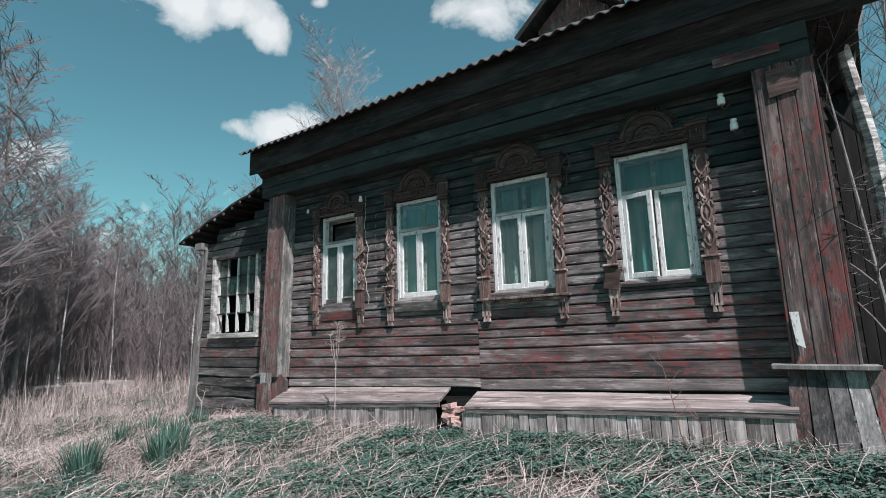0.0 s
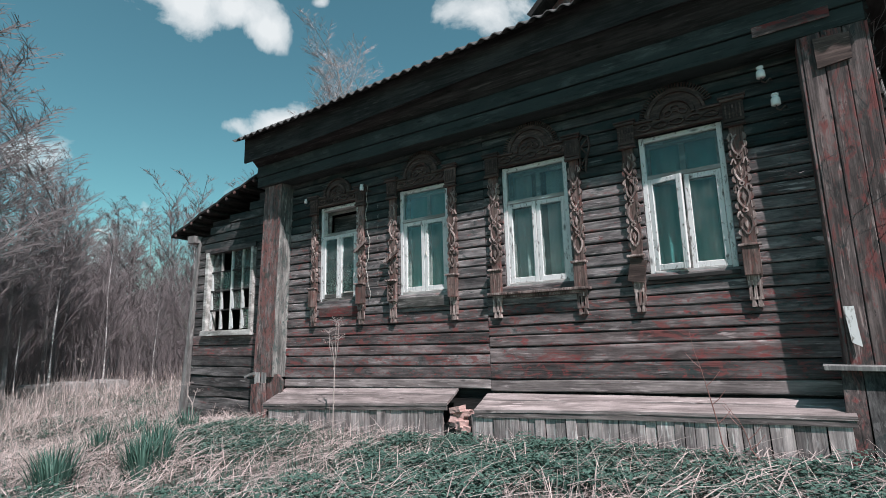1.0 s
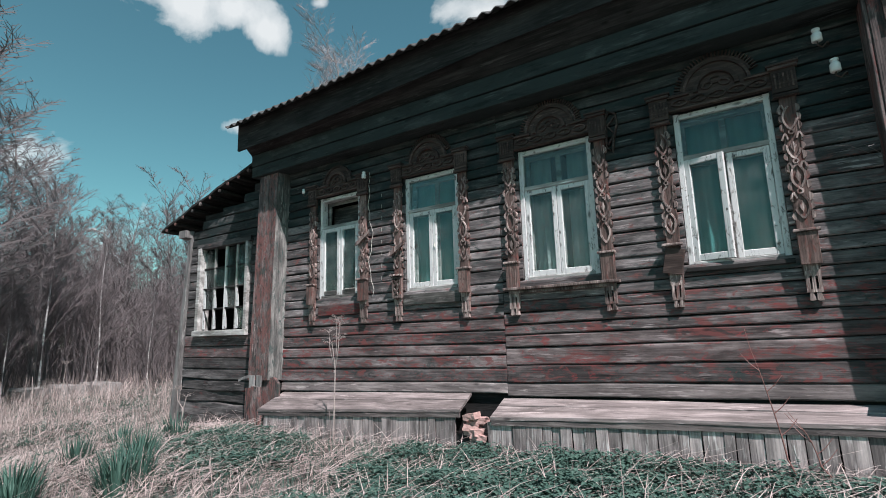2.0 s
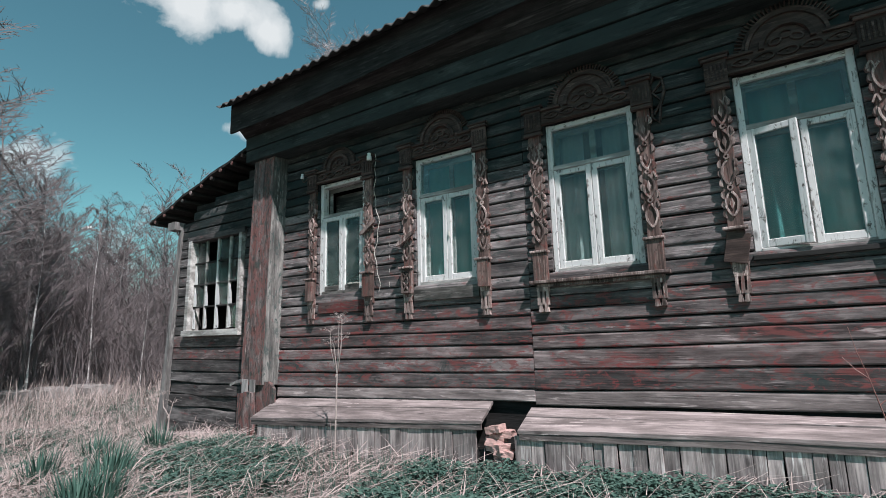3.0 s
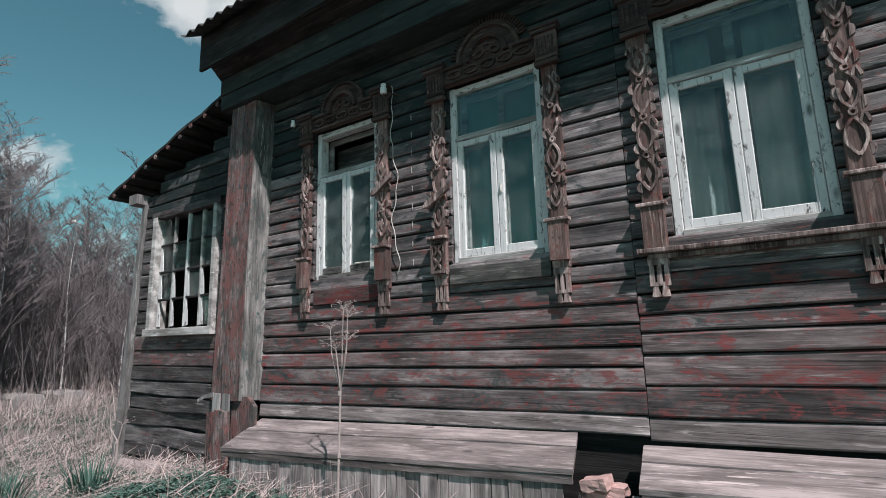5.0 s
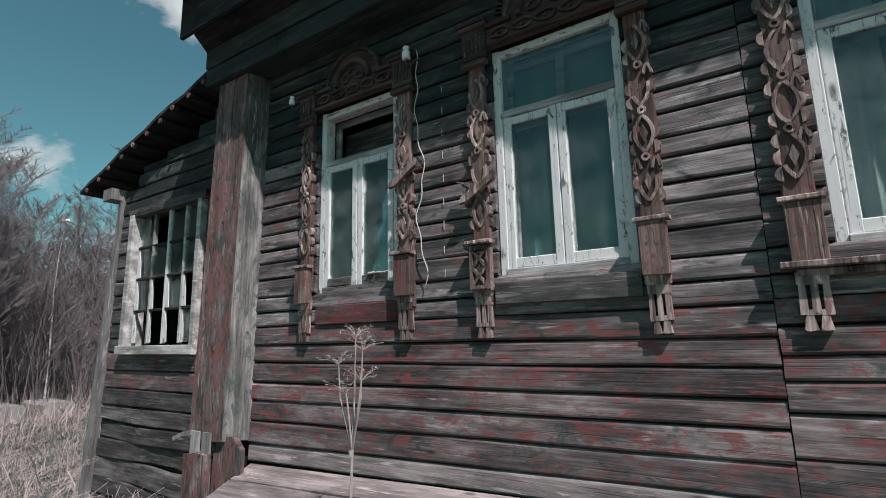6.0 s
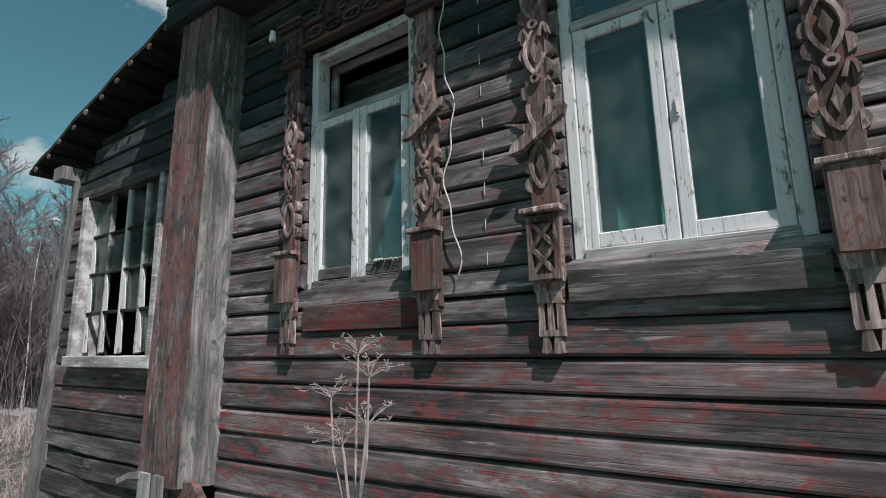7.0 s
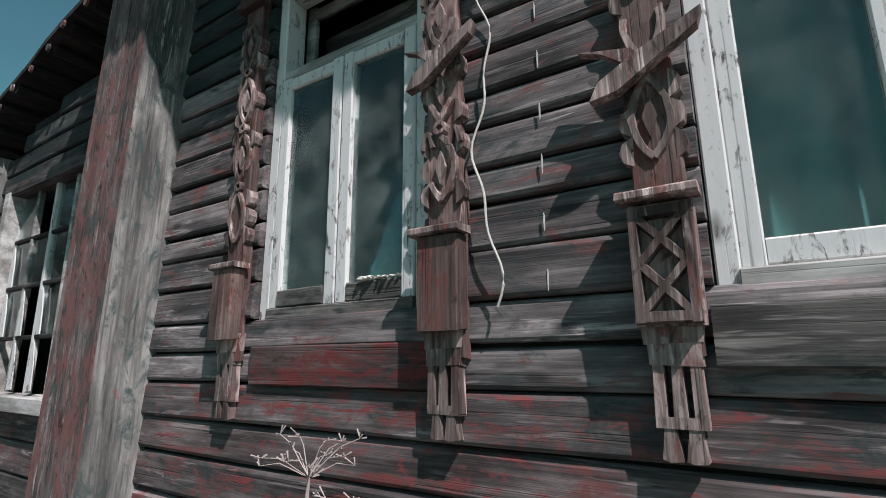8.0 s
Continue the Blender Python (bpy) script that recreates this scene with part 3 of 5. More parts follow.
def corner_post(x0, x1, mats, foot, name, y):
    """A boarded corner pilaster: front boards, both returns."""
    bm = bmesh.new()
    box(bm, x0 + 0.02, x1 - 0.02, y + 0.03, 0.0, foot, 3.2, b=0.002)
    post = part(name, bm, M_OLD, house, "tall boarded corner post with flaking paint")
    n = len(mats)
    for i, m in enumerate(mats):
        a, b = x0 + (x1 - x0) * i / n, x0 + (x1 - x0) * (i + 1) / n
        bm = bmesh.new()
        box(bm, a + 0.002, b - 0.002, y - 0.004 * (i % 2), y + 0.026, foot - 0.03 * random.random(), 3.212, n=8, wob=0.004, key=i + x0, ragged=0.02)
        part("post_board", bm, m, post)
    for sx, m in ((x0, mats[0]), (x1, mats[-1])):
        bm = bmesh.new()
        s = -1 if sx == x0 else 1
        lo, hi = sorted((sx, sx + 0.022 * s))
        box(bm, lo, hi, y + 0.006, -0.008 if s > 0 else 0.1, foot, 3.212, n=6, wob=0.003, key=sx)
        part("return_board", bm, m, post)
    return post




def upright_quad(bm, bottom, top, thick):
    """A board between two level edges, each ((x, y, z), (x, y, z)), thickened towards +y."""
    q = [bottom[0], bottom[1], top[1], top[0]]
    n = 8
    f, g = [], []
    for k in range(n + 1):
        t = k / n
        for a, b in ((q[0], q[3]), (q[1], q[2])):
            p = Vector(a).lerp(Vector(b), t) + Vector((0.005 * noise.noise(Vector((t * 5, a[0] * 3, 0))), 0, 0.02 * noise.noise(Vector((a[0] * 30, 0, 5))) if k == 0 else 0))
            f.append(bm.verts.new(p))
            g.append(bm.verts.new(p + Vector((-0.004, thick, 0))))
    for k in range(n):
        a, b, c, d = 2 * k, 2 * k + 1, 2 * k + 3, 2 * k + 2
        bm.faces.new((f[a], f[b], f[c], f[d]))
        bm.faces.new((g[a], g[d], g[c], g[b]))
        bm.faces.new((f[a], f[d], g[d], g[a]))
        bm.faces.new((f[b], g[b], g[c], f[c]))
    bm.faces.new((f[0], g[0], g[1], f[1]))
    bm.faces.new((f[-2], f[-1], g[-1], g[-2]))


def left_pilaster():
    y, z0, z1 = -0.20, 0.50, 3.212
    bm = bmesh.new()
    box(bm, -3.76, -3.54, y + 0.04, 0.1, z0, z1, b=0.002)
    post = part("corner_post", bm, M_OLD, house, "tall boarded corner post of greyed wood with flaking paint")
    for (a0, b0), (a1, b1) in (((-3.87, -3.65), (-3.75, -3.56)), ((-3.642, -3.485), (-3.552, -3.388))):
        bm = bmesh.new()
        upright_quad(bm, ((a0, y, z0), (b0, y, z0)), ((a1, y, z1), (b1, y, z1)), 0.026)
        part("post_board", bm, M_POST, post)
    bm = bmesh.new()
    upright_quad(bm, ((-3.481, y + 0.004, z0), (-3.415, -0.02, z0)), ((-3.384, y + 0.004, z1), (-3.345, -0.02, z1)), 0.02)
    part("return_board", bm, M_POST_SIDE, post, "grey-green flaked side board")
    return post


left_post = left_pilaster()
right_post = corner_post(2.72, 3.11, [M_POST_RED, M_POST_RED, M_POST_RED], 0.70, "corner_post", -0.24)
# torn strips and the broken foot of the left post
for x, w, z0, z1 in ((-3.80, 0.10, 0.38, 0.56), (-3.66, 0.09, 0.40, 0.56)):
    bm = bmesh.new()
    slab(bm, [(x, z0 + 0.03), (x + w * 0.4, z0), (x + w, z0 + 0.02), (x + w, z1), (x, z1)], -0.232, -0.215)
    part("torn_strip", bm, M_POST_GREY, left_post, "pale torn strip of roofing felt")
bm = bmesh.new()
slab(bm, [(-4.02, 0.50), (-3.9, 0.545), (-3.78, 0.57), (-3.78, 0.53), (-3.9, 0.515), (-4.01, 0.475)], -0.24, -0.232)
part("torn_strip", bm, M_POST_GREY, left_post)
for i, (x, w, z1) in enumerate(((-3.86, 0.13, 0.40), (-3.72, 0.15, 0.42))):
    bm = bmesh.new()
    box(bm, x, x + w, -0.24 - 0.02 * i, -0.20, -0.25, z1, n=3, wob=0.01, key=i, ragged=0.03)
    part("foot_board", bm, M_POST, left_post)
bm = bmesh.new()
slab(bm, [(-3.64, -0.12), (-3.33, -0.10), (-3.31, 0.46), (-3.40, 0.54), (-3.60, 0.52)], -0.17, -0.13)
part("foot_board", bm, M_POST, left_post)
# the flared foot of the right post, with its little ledge
bm = bmesh.new()
box(bm, 2.565, 3.22, -0.37, -0.15, 0.70, 0.735, "x", n=5, wob=0.008, ragged=0.02)
part("ledge", bm, M_POST_GREY, right_post, "weathered ledge")
# second and third boards are coloured dark for the shade on the left
for i, m in enumerate((M_POST_RED, M_ANNEX_Z, M_ANNEX_Z, M_POST_GREY, M_POST_RED)):
    bm = bmesh.new()
    a = 2.66 + 0.118 * i
    b = a + 0.113
    g = ground_z(a, -0.5) - 0.05
    s = 0.02 * (i - 1.5)
    quad = [(a, -0.29, 0.70), (b, -0.29, 0.70), (b + s + 0.01, -0.46, g), (a + s, -0.46, g)]
    f = [bm.verts.new(v) for v in quad]
    k = [bm.verts.new((x, y + 0.03, z)) for x, y, z in quad]
    bm.faces.new(f)
    bm.faces.new(k[::-1])
    for j in range(4):
        bm.faces.new((f[j], f[(j + 1) % 4], k[(j + 1) % 4], k[j]))
    part("flare_board", bm, m, right_post)
bm = bmesh.new()
slab(bm, [(2.725, 1.135), (2.785, 1.135), (2.79, 0.99), (2.80, 0.855), (2.745, 0.885), (2.738, 0.98)], -0.285, -0.262)
part("nailed_scrap", bm, M_WHITE, right_post, "scrap of white-painted board nailed to the post")
bm = bmesh.new()
slab(bm, [(2.795, 3.165), (3.015, 3.15), (3.01, 2.945), (2.80, 2.92)], -0.262, -0.248)
part("tin_patch", bm, M_HEADER, right_post, "rust-red patch")
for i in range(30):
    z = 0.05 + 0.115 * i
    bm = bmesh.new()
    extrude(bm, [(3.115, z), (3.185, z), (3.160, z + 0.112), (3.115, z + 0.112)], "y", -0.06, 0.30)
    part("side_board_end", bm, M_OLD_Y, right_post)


def eaves_and_roof():
    bm = bmesh.new()
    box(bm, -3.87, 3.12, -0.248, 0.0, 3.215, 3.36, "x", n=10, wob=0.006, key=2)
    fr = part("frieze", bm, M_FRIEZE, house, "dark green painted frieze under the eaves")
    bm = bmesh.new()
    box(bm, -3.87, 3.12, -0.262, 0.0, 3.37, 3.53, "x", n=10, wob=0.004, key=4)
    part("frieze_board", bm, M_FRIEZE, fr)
    bm = bmesh.new()
    box(bm, 2.42, 2.92, -0.270, -0.262, 3.31, 3.40, "x")
    part("painted_patch", bm, M_RED_BOARD, fr, "faded red painted strip")
    x0, x1 = -3.90, 3.60
    # soffit boards: deep eave shade comes from the wood colour
    sof = None
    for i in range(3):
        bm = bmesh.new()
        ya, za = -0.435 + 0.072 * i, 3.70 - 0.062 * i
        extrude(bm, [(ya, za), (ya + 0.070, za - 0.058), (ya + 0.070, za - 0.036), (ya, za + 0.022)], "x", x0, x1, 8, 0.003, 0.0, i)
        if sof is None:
            sof = part("soffit", bm, M_OLD, house, "eaves boards coloured near-black for their shade")
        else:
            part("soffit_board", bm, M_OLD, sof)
    # the fascia hangs lower towards the lean-to end; its dark wood includes eave shade
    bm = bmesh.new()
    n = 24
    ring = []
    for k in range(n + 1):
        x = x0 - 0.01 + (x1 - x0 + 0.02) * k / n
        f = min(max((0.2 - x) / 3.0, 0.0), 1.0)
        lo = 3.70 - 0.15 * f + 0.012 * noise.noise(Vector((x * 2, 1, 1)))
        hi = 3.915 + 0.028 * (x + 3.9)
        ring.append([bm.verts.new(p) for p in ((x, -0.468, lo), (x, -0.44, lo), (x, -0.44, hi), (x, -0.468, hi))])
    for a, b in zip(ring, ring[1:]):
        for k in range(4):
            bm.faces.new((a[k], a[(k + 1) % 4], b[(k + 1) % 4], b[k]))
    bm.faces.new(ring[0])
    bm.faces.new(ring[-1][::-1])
    part("fascia", bm, M_OLD, house, "sagging fascia board, coloured dark for the shade under the sheets")
    # corrugated sheets up both slopes
    bm = bmesh.new()
    pitch, wave, amp = 0.62, 0.142, 0.02
    per = 8
    n = int((x1 - x0 + 0.16) / wave * per)
    rows = [(-0.62, 0), (-0.2, 0), (1.2, 0), (2.8, 0)]
    top = []
    for y, _ in rows:
        z = 3.845 + (y + 0.62) * pitch
        line = []
        for i in range(n + 1):
            x = x0 - 0.08 + i * wave / per
            zz = z + amp * math.cos(math.tau * i / per) + 0.028 * (x + 3.9) + 0.02 * noise.noise(Vector((x * 0.9, 2.2, 0)))
            line.append((x, y + (0.015 * noise.noise(Vector((math.floor(x / 1.1) * 9.1, 0, 0))) if y < -0.5 else 0), zz))
        top.append(line)
    up = [[bm.verts.new(p) for p in line] for line in top]
    dn = [[bm.verts.new((p[0], p[1], p[2] - 0.012)) for p in line] for line in top]
    for i in range(n):
        for r in range(len(rows) - 1):
            bm.faces.new((up[r][i], up[r][i + 1], up[r + 1][i + 1], up[r + 1][i]))
            bm.faces.new((dn[r][i], dn[r + 1][i], dn[r + 1][i + 1], dn[r][i + 1]))
        bm.faces.new((up[0][i], dn[0][i], dn[0][i + 1], up[0][i + 1]))
    for r in range(len(rows) - 1):
        bm.faces.new((up[r][0], up[r + 1][0], dn[r + 1][0], dn[r][0]))
        bm.faces.new((up[r][n], dn[r][n], dn[r + 1][n], up[r + 1][n]))
    roof = part("roof", bm, M_SLATE, house, "grey corrugated asbestos-cement roof")
    bm = bmesh.new()
    for a, b in (((2.78, 6.03), (6.4, 3.8)),):
        extrude(bm, [a, b, (b[0], b[1] + 0.03), (a[0], a[1] + 0.03)], "x", x0, x1)
    part("rear_slope", bm, M_SLATE, roof)
    for x in (x0 + 0.1, x1 - 0.06):
        bm = bmesh.new()
        extrude(bm, [(-0.46, 3.72), (2.8, 5.88), (6.2, 3.72)], "x", x - 0.03, x + 0.03)
        part("gable_board", bm, M_OLD, roof)
    # the eave down the gable side, seen from beneath, and the porch under it, coloured dark for shade
    bm = bmesh.new()
    n = 220
    up, dn = [], []
    for i in range(n + 1):
        y = -0.50 + 5.6 * i / n
        w = 0.018 * math.cos(math.tau * (y + 0.5) / 0.142)
        xo = 3.50 + 0.13 * max(y, -0.5)
        line = [(xo, y, 3.70 + w), (3.07, y, 4.02 + w)]
        up.append([bm.verts.new(p) for p in line])
        dn.append([bm.verts.new((p[0], p[1], p[2] - 0.012)) for p in line])
    for i in range(n):
        bm.faces.new((up[i][0], up[i + 1][0], up[i + 1][1], up[i][1]))
        bm.faces.new((dn[i][0], dn[i][1], dn[i + 1][1], dn[i + 1][0]))
        bm.faces.new((up[i][0], dn[i][0], dn[i + 1][0], up[i + 1][0]))
    part("side_eave", bm, M_SLATE, roof, "corrugated eave over the gable side")
    # side soffit, its underside shade likewise put into the wood colour
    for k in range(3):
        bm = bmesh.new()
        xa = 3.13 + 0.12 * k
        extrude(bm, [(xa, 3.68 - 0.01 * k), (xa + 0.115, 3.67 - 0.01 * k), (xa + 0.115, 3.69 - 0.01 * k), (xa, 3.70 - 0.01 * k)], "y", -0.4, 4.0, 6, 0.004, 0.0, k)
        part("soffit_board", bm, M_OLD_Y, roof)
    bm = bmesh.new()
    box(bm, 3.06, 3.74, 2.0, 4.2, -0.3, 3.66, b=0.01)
    porch = part("porch_wall", bm, M_OLD, house, "boarded side porch, its shade put into the dark wood colour")
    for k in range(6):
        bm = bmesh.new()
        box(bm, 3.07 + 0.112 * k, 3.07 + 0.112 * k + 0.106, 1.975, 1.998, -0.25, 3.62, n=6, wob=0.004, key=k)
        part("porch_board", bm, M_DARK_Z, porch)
    # small dormer with its grey gable boards
    bm = bmesh.new()
    dx, dy, dz = 0.94, 0.6, 4.66
    slab(bm, [(dx - 0.45, dz - 0.1), (dx + 0.45, dz - 0.1), (dx + 0.45, dz + 0.22), (dx, dz + 0.62), (dx - 0.45, dz + 0.22)], dy, dy + 1.2)
    dorm = part("dormer", bm, M_POST, house, "small grey boarded roof dormer")
    for s in (-1, 1):
        bm = bmesh.new()
        extrude(bm, [(dx + s * 0.62, dz + 0.06), (dx, dz + 0.66), (dx, dz + 0.71), (dx + s * 0.66, dz + 0.10)], "y", dy - 0.22, dy + 1.3)
        part("dormer_roof", bm, M_OLD_Y, dorm)
        bm = bmesh.new()
        ribbon(bm, [(dx + s * 0.66, dz + 0.06), (dx, dz + 0.67)], 0.09, dy - 0.25, dy - 0.22)
        part("barge_board", bm, M_OLD, dorm)

    # the stump of the chimney, a few pale courses
    bm = bmesh.new()
    box(bm, 1.16, 1.66, 1.62, 2.0, 4.9, 5.42, b=0.01)
    stack = part("chimney", bm, M_CONCRETE, house, "stump of a pale brick chimney on the roof")
    for c in range(5):
        for k in range(3):
            bm = bmesh.new()
            xa = 1.12 + 0.19 * k - (0.05 if c % 2 else 0.0)
            box(bm, xa, xa + 0.18, 1.58 - 0.008 * (c % 2), 1.70, 5.12 + 0.078 * c, 5.19 + 0.078 * c, "x", b=0.012, n=2, wob=0.008, key=c * 3 + k)
            part("brick", bm, M_PALE_BRICK, stack)


eaves_and_roof()


# ---- windows ----
def pane(name, x0, x1, z0, z1, y, parent, label=""):
    bm = bmesh.new()
    box(bm, x0, x1, y, y + 0.004, z0, z1, b=0.0005)
    ob = part(name, bm, M_GLASS, parent, label)
    ob.visible_shadow = False
    return ob


def sash(x0, x1, z0, z1, y0, parent, w=0.045, hinge=None, angle=0.0, glass=True, depth=0.035, rail=None):
    """A sash with its four bars and glass; hinge: the x about which it stands open."""
    bm = bmesh.new()
    k = x0 * 7 + z0
    box(bm, x0, x0 + w, y0, y0 + depth, z0, z1, n=4, wob=0.002, key=k)
    box(bm, x1 - w, x1, y0, y0 + depth, z0, z1, n=4, wob=0.002, key=k + 1)
    box(bm, x0 + w, x1 - w, y0 + 0.002, y0 + depth - 0.002, z1 - w, z1 - 0.001, "x")
    if rail is None:
        box(bm, x0 + w, x1 - w, y0 + 0.002, y0 + depth - 0.002, z0 + 0.001, z0 + w * 1.2, "x")
    else:
        low = bmesh.new()
        box(low, x0 + w + 0.001, x1 - w - 0.001, y0 - 0.004, y0 + depth - 0.002, z0 + 0.001, z0 + w * 1.25, "x", n=5, wob=0.006, key=k)
        weather(low, 0.004, 25.0, k)
        part("bottom_rail", low, rail, parent, "rotten bare bottom rail")
    if hinge is not None:
        bmesh.ops.rotate(bm, verts=bm.verts[:], cent=(hinge, y0 + depth / 2, 0), matrix=Matrix.Rotation(radians(angle), 3, "Z"))
    s = part("sash", bm, M_WHITE, parent)
    if glass:
        bm = bmesh.new()
        box(bm, x0 + w, x1 - w, y0 + 0.015, y0 + 0.019, z0 + w, z1 - w, b=0.0005)
        if hinge is not None:
            bmesh.ops.rotate(bm, verts=bm.verts[:], cent=(hinge, y0 + depth / 2, 0), matrix=Matrix.Rotation(radians(angle), 3, "Z"))
        g = part("pane", bm, M_GLASS, parent)
        g.visible_shadow = False
    return s


def curtain(x0, x1, z0, z1, y, mat, parent, waves=7, amp=0.02, label=""):
    bm = bmesh.new()
    n, rows = 70, 8
    v = []
    for r in range(rows + 1):
        z = z0 + (z1 - z0) * r / rows
        line = []
        for i in range(n + 1):
            f = i / n
            a = amp * (0.5 + 0.5 * (1 - r / rows))
            yy = y + a * math.sin(waves * math.tau * f + 0.8 * noise.noise(Vector((f * 4, z, x0)))) + 0.4 * a * math.sin(waves * 5.3 * f + z)
            line.append(bm.verts.new((x0 + (x1 - x0) * f, yy, z)))
        v.append(line)
    for a, b in zip(v, v[1:]):
        for i in range(n):
            f = bm.faces.new((a[i], a[i + 1], b[i + 1], b[i]))
            f.smooth = True
    bmesh.ops.solidify(bm, geom=bm.faces[:], thickness=0.002)
    return part("curtain", bm, mat, parent, label)


TRANSOM = 2.385


def window(i, x0, x1):
    w = 0.045
    bm = bmesh.new()
    box(bm, x0, x0 + w, 0.0, 0.09, W_BOT, W_TOP, n=5, wob=0.003, key=i)
    box(bm, x1 - w, x1, 0.0, 0.09, W_BOT, W_TOP, n=5, wob=0.003, key=i + 3)
    win = part("window", bm, M_WHITE, house, ("small window with its upper pane gone", "white-framed window with cracked paint", "white-framed window with pale curtains", "white-framed window with a sash ajar and teal curtain")[i])
    bm = bmesh.new()
    box(bm, x0 + w, x1 - w, 0.002, 0.088, W_TOP - w, W_TOP - 0.002, "x", n=3, wob=0.002)
    part("head_bar", bm, M_WHITE_X, win)
    bm = bmesh.new()
    box(bm, x0 + w, x1 - w, -0.010, 0.088, W_BOT + 0.002, W_BOT + 0.04, "x", n=3, wob=0.002)
    part("sill_bar", bm, M_BARE if i == 0 else M_GREYPAINT, win)
    bm = bmesh.new()
    box(bm, x0 + w, x1 - w, 0.004, 0.08, TRANSOM - 0.02, TRANSOM + 0.02, "x", n=3, wob=0.002)
    part("transom", bm, M_GREYPAINT, win)
    mid = (x0 + x1) / 2
    if i == 0:
        # the two leaves meet a little apart; the light above is empty
        sash(x0 + w + 0.002, mid - 0.002, W_BOT + 0.042, TRANSOM - 0.022, -0.002, win, 0.045, rail=M_BARE)
        sash(mid + 0.002, x1 - w - 0.002, W_BOT + 0.042, TRANSOM - 0.022, -0.002, win, 0.045, rail=M_BARE)
    elif i == 3:
        sash(x0 + w + 0.002, mid - 0.002, W_BOT + 0.042, TRANSOM - 0.022, 0.006, win, 0.045, x0 + w, -13)
        sash(mid + 0.002, x1 - w - 0.002, W_BOT + 0.042, TRANSOM - 0.022, 0.010, win, 0.045)
    else:
        sash(x0 + w + 0.002, mid - 0.002, W_BOT + 0.042, TRANSOM - 0.022, 0.010, win, 0.045)
        sash(mid + 0.002, x1 - w - 0.002, W_BOT + 0.042, TRANSOM - 0.022, 0.010, win, 0.045)
    if i > 0:
        pane("pane", x0 + w, x1 - w, TRANSOM + 0.02, W_TOP - w, 0.03, win)
    if i == 0:
        for k in range(11):
            bm = bmesh.new()
            bmesh.ops.create_icosphere(bm, subdivisions=1, radius=random.uniform(0.006, 0.014))
            bx = mid + 0.06 + random.uniform(0, 0.2)
            for v in bm.verts:
                v.co = Vector((v.co.x * 1.3 + bx, v.co.y + random.uniform(-0.012, 0.012) - 0.004, v.co.z * 0.6 + W_BOT + 0.104))
            part("crumb", bm, M_CORD, win, "crumb of fallen putty on the sash")
    if i == 1:
        bm = bmesh.new()
        box(bm, mid + 0.024, mid + 0.029, -0.006, 0.011, 1.94, 1.98, b=0.001)
        box(bm, mid + 0.020, mid + 0.033, 0.004, 0.012, 1.93, 1.99, b=0.001)
        part("latch", bm, M_CORD, win, "small pale window latch")
    # the inner winter frame
    bm = bmesh.new()
    for a in (x0 + 0.02, mid - 0.025, x1 - 0.07):
        box(bm, a, a + 0.05, 0.115, 0.14, W_BOT + 0.02, TRANSOM - 0.061 if i == 0 and abs(a - mid + 0.025) < 0.01 else W_TOP - 0.02)
    for z in (W_BOT + 0.02, TRANSOM - 0.06, W_TOP - 0.08):
        box(bm, x0 + 0.07, x1 - 0.07, 0.117, 0.138, z, z + 0.05, "x")
    part("inner_frame", bm, M_GREYPAINT, win, "greyed inner winter frame")
    if i == 0:
        bm = bmesh.new()
        box(bm, x0 + 0.02, x1 - 0.02, 0.215, 0.23, TRANSOM - 0.12, W_TOP - 0.09, "x", n=3, wob=0.02)
        part("backing_board", bm, M_BARE, win, "grey board nailed behind the empty light")
    if i == 3:
        curtain(x0 - 0.03, x1 + 0.03, 1.35, 2.72, 0.195, M_CURTAIN, win, 7, 0.018, "faded teal curtain")
    elif i == 2:
        curtain(x0 - 0.05, mid - 0.1, 1.35, 2.72, 0.19, M_NET, win, 4, 0.016, "pale net curtain")
        curtain(mid + 0.06, x1 + 0.05, 1.35, 2.72, 0.19, M_NET, win, 4, 0.016, "pale net curtain")
    elif i == 1:
        curtain(x0 - 0.05, x1 + 0.05, 1.3, 2.72, 0.20, M_CURTAIN, win, 5, 0.015, "faded teal curtain")
    return win


for i, (a, b) in enumerate(WINDOWS):
    window(i, a, b)


# ---- carved window surrounds ----
def comb_tail(bm, xc, z1, z0, w, y0, y1):
    """The fringed drop at a casing's foot: slotted body and flared tongues."""
    h = z1 - z0
    zm = z0 + h * 0.28
    for k in (-1, 0, 1):
        c = xc + k * w * 0.36
        slab(bm, [(c - w * 0.13, zm), (c + w * 0.13, zm), (c + w * 0.10, z1 - h * 0.2), (c - w * 0.10, z1 - h * 0.2)], y0, y1)
    slab(bm, [(xc - w / 2, z1 - h * 0.22), (xc + w / 2, z1 - h * 0.22), (xc + w / 2, z1), (xc - w / 2, z1)], y0 - 0.001, y1)
    slab(bm, [(xc - w * 0.48, zm - 0.004), (xc + w * 0.48, zm - 0.004), (xc + w * 0.48, zm + 0.018), (xc - w * 0.48, zm + 0.018)], y0 - 0.001, y1)
    for k in (-1, 1):
        c = xc + k * w * 0.22
        slab(bm, [(c - w * 0.10, zm), (c - w * 0.2, z0 + 0.004), (c - w * 0.05, z0), (c + w * 0.2, z0 + 0.003), (c + w * 0.10, zm)], y0 + 0.001, y1)


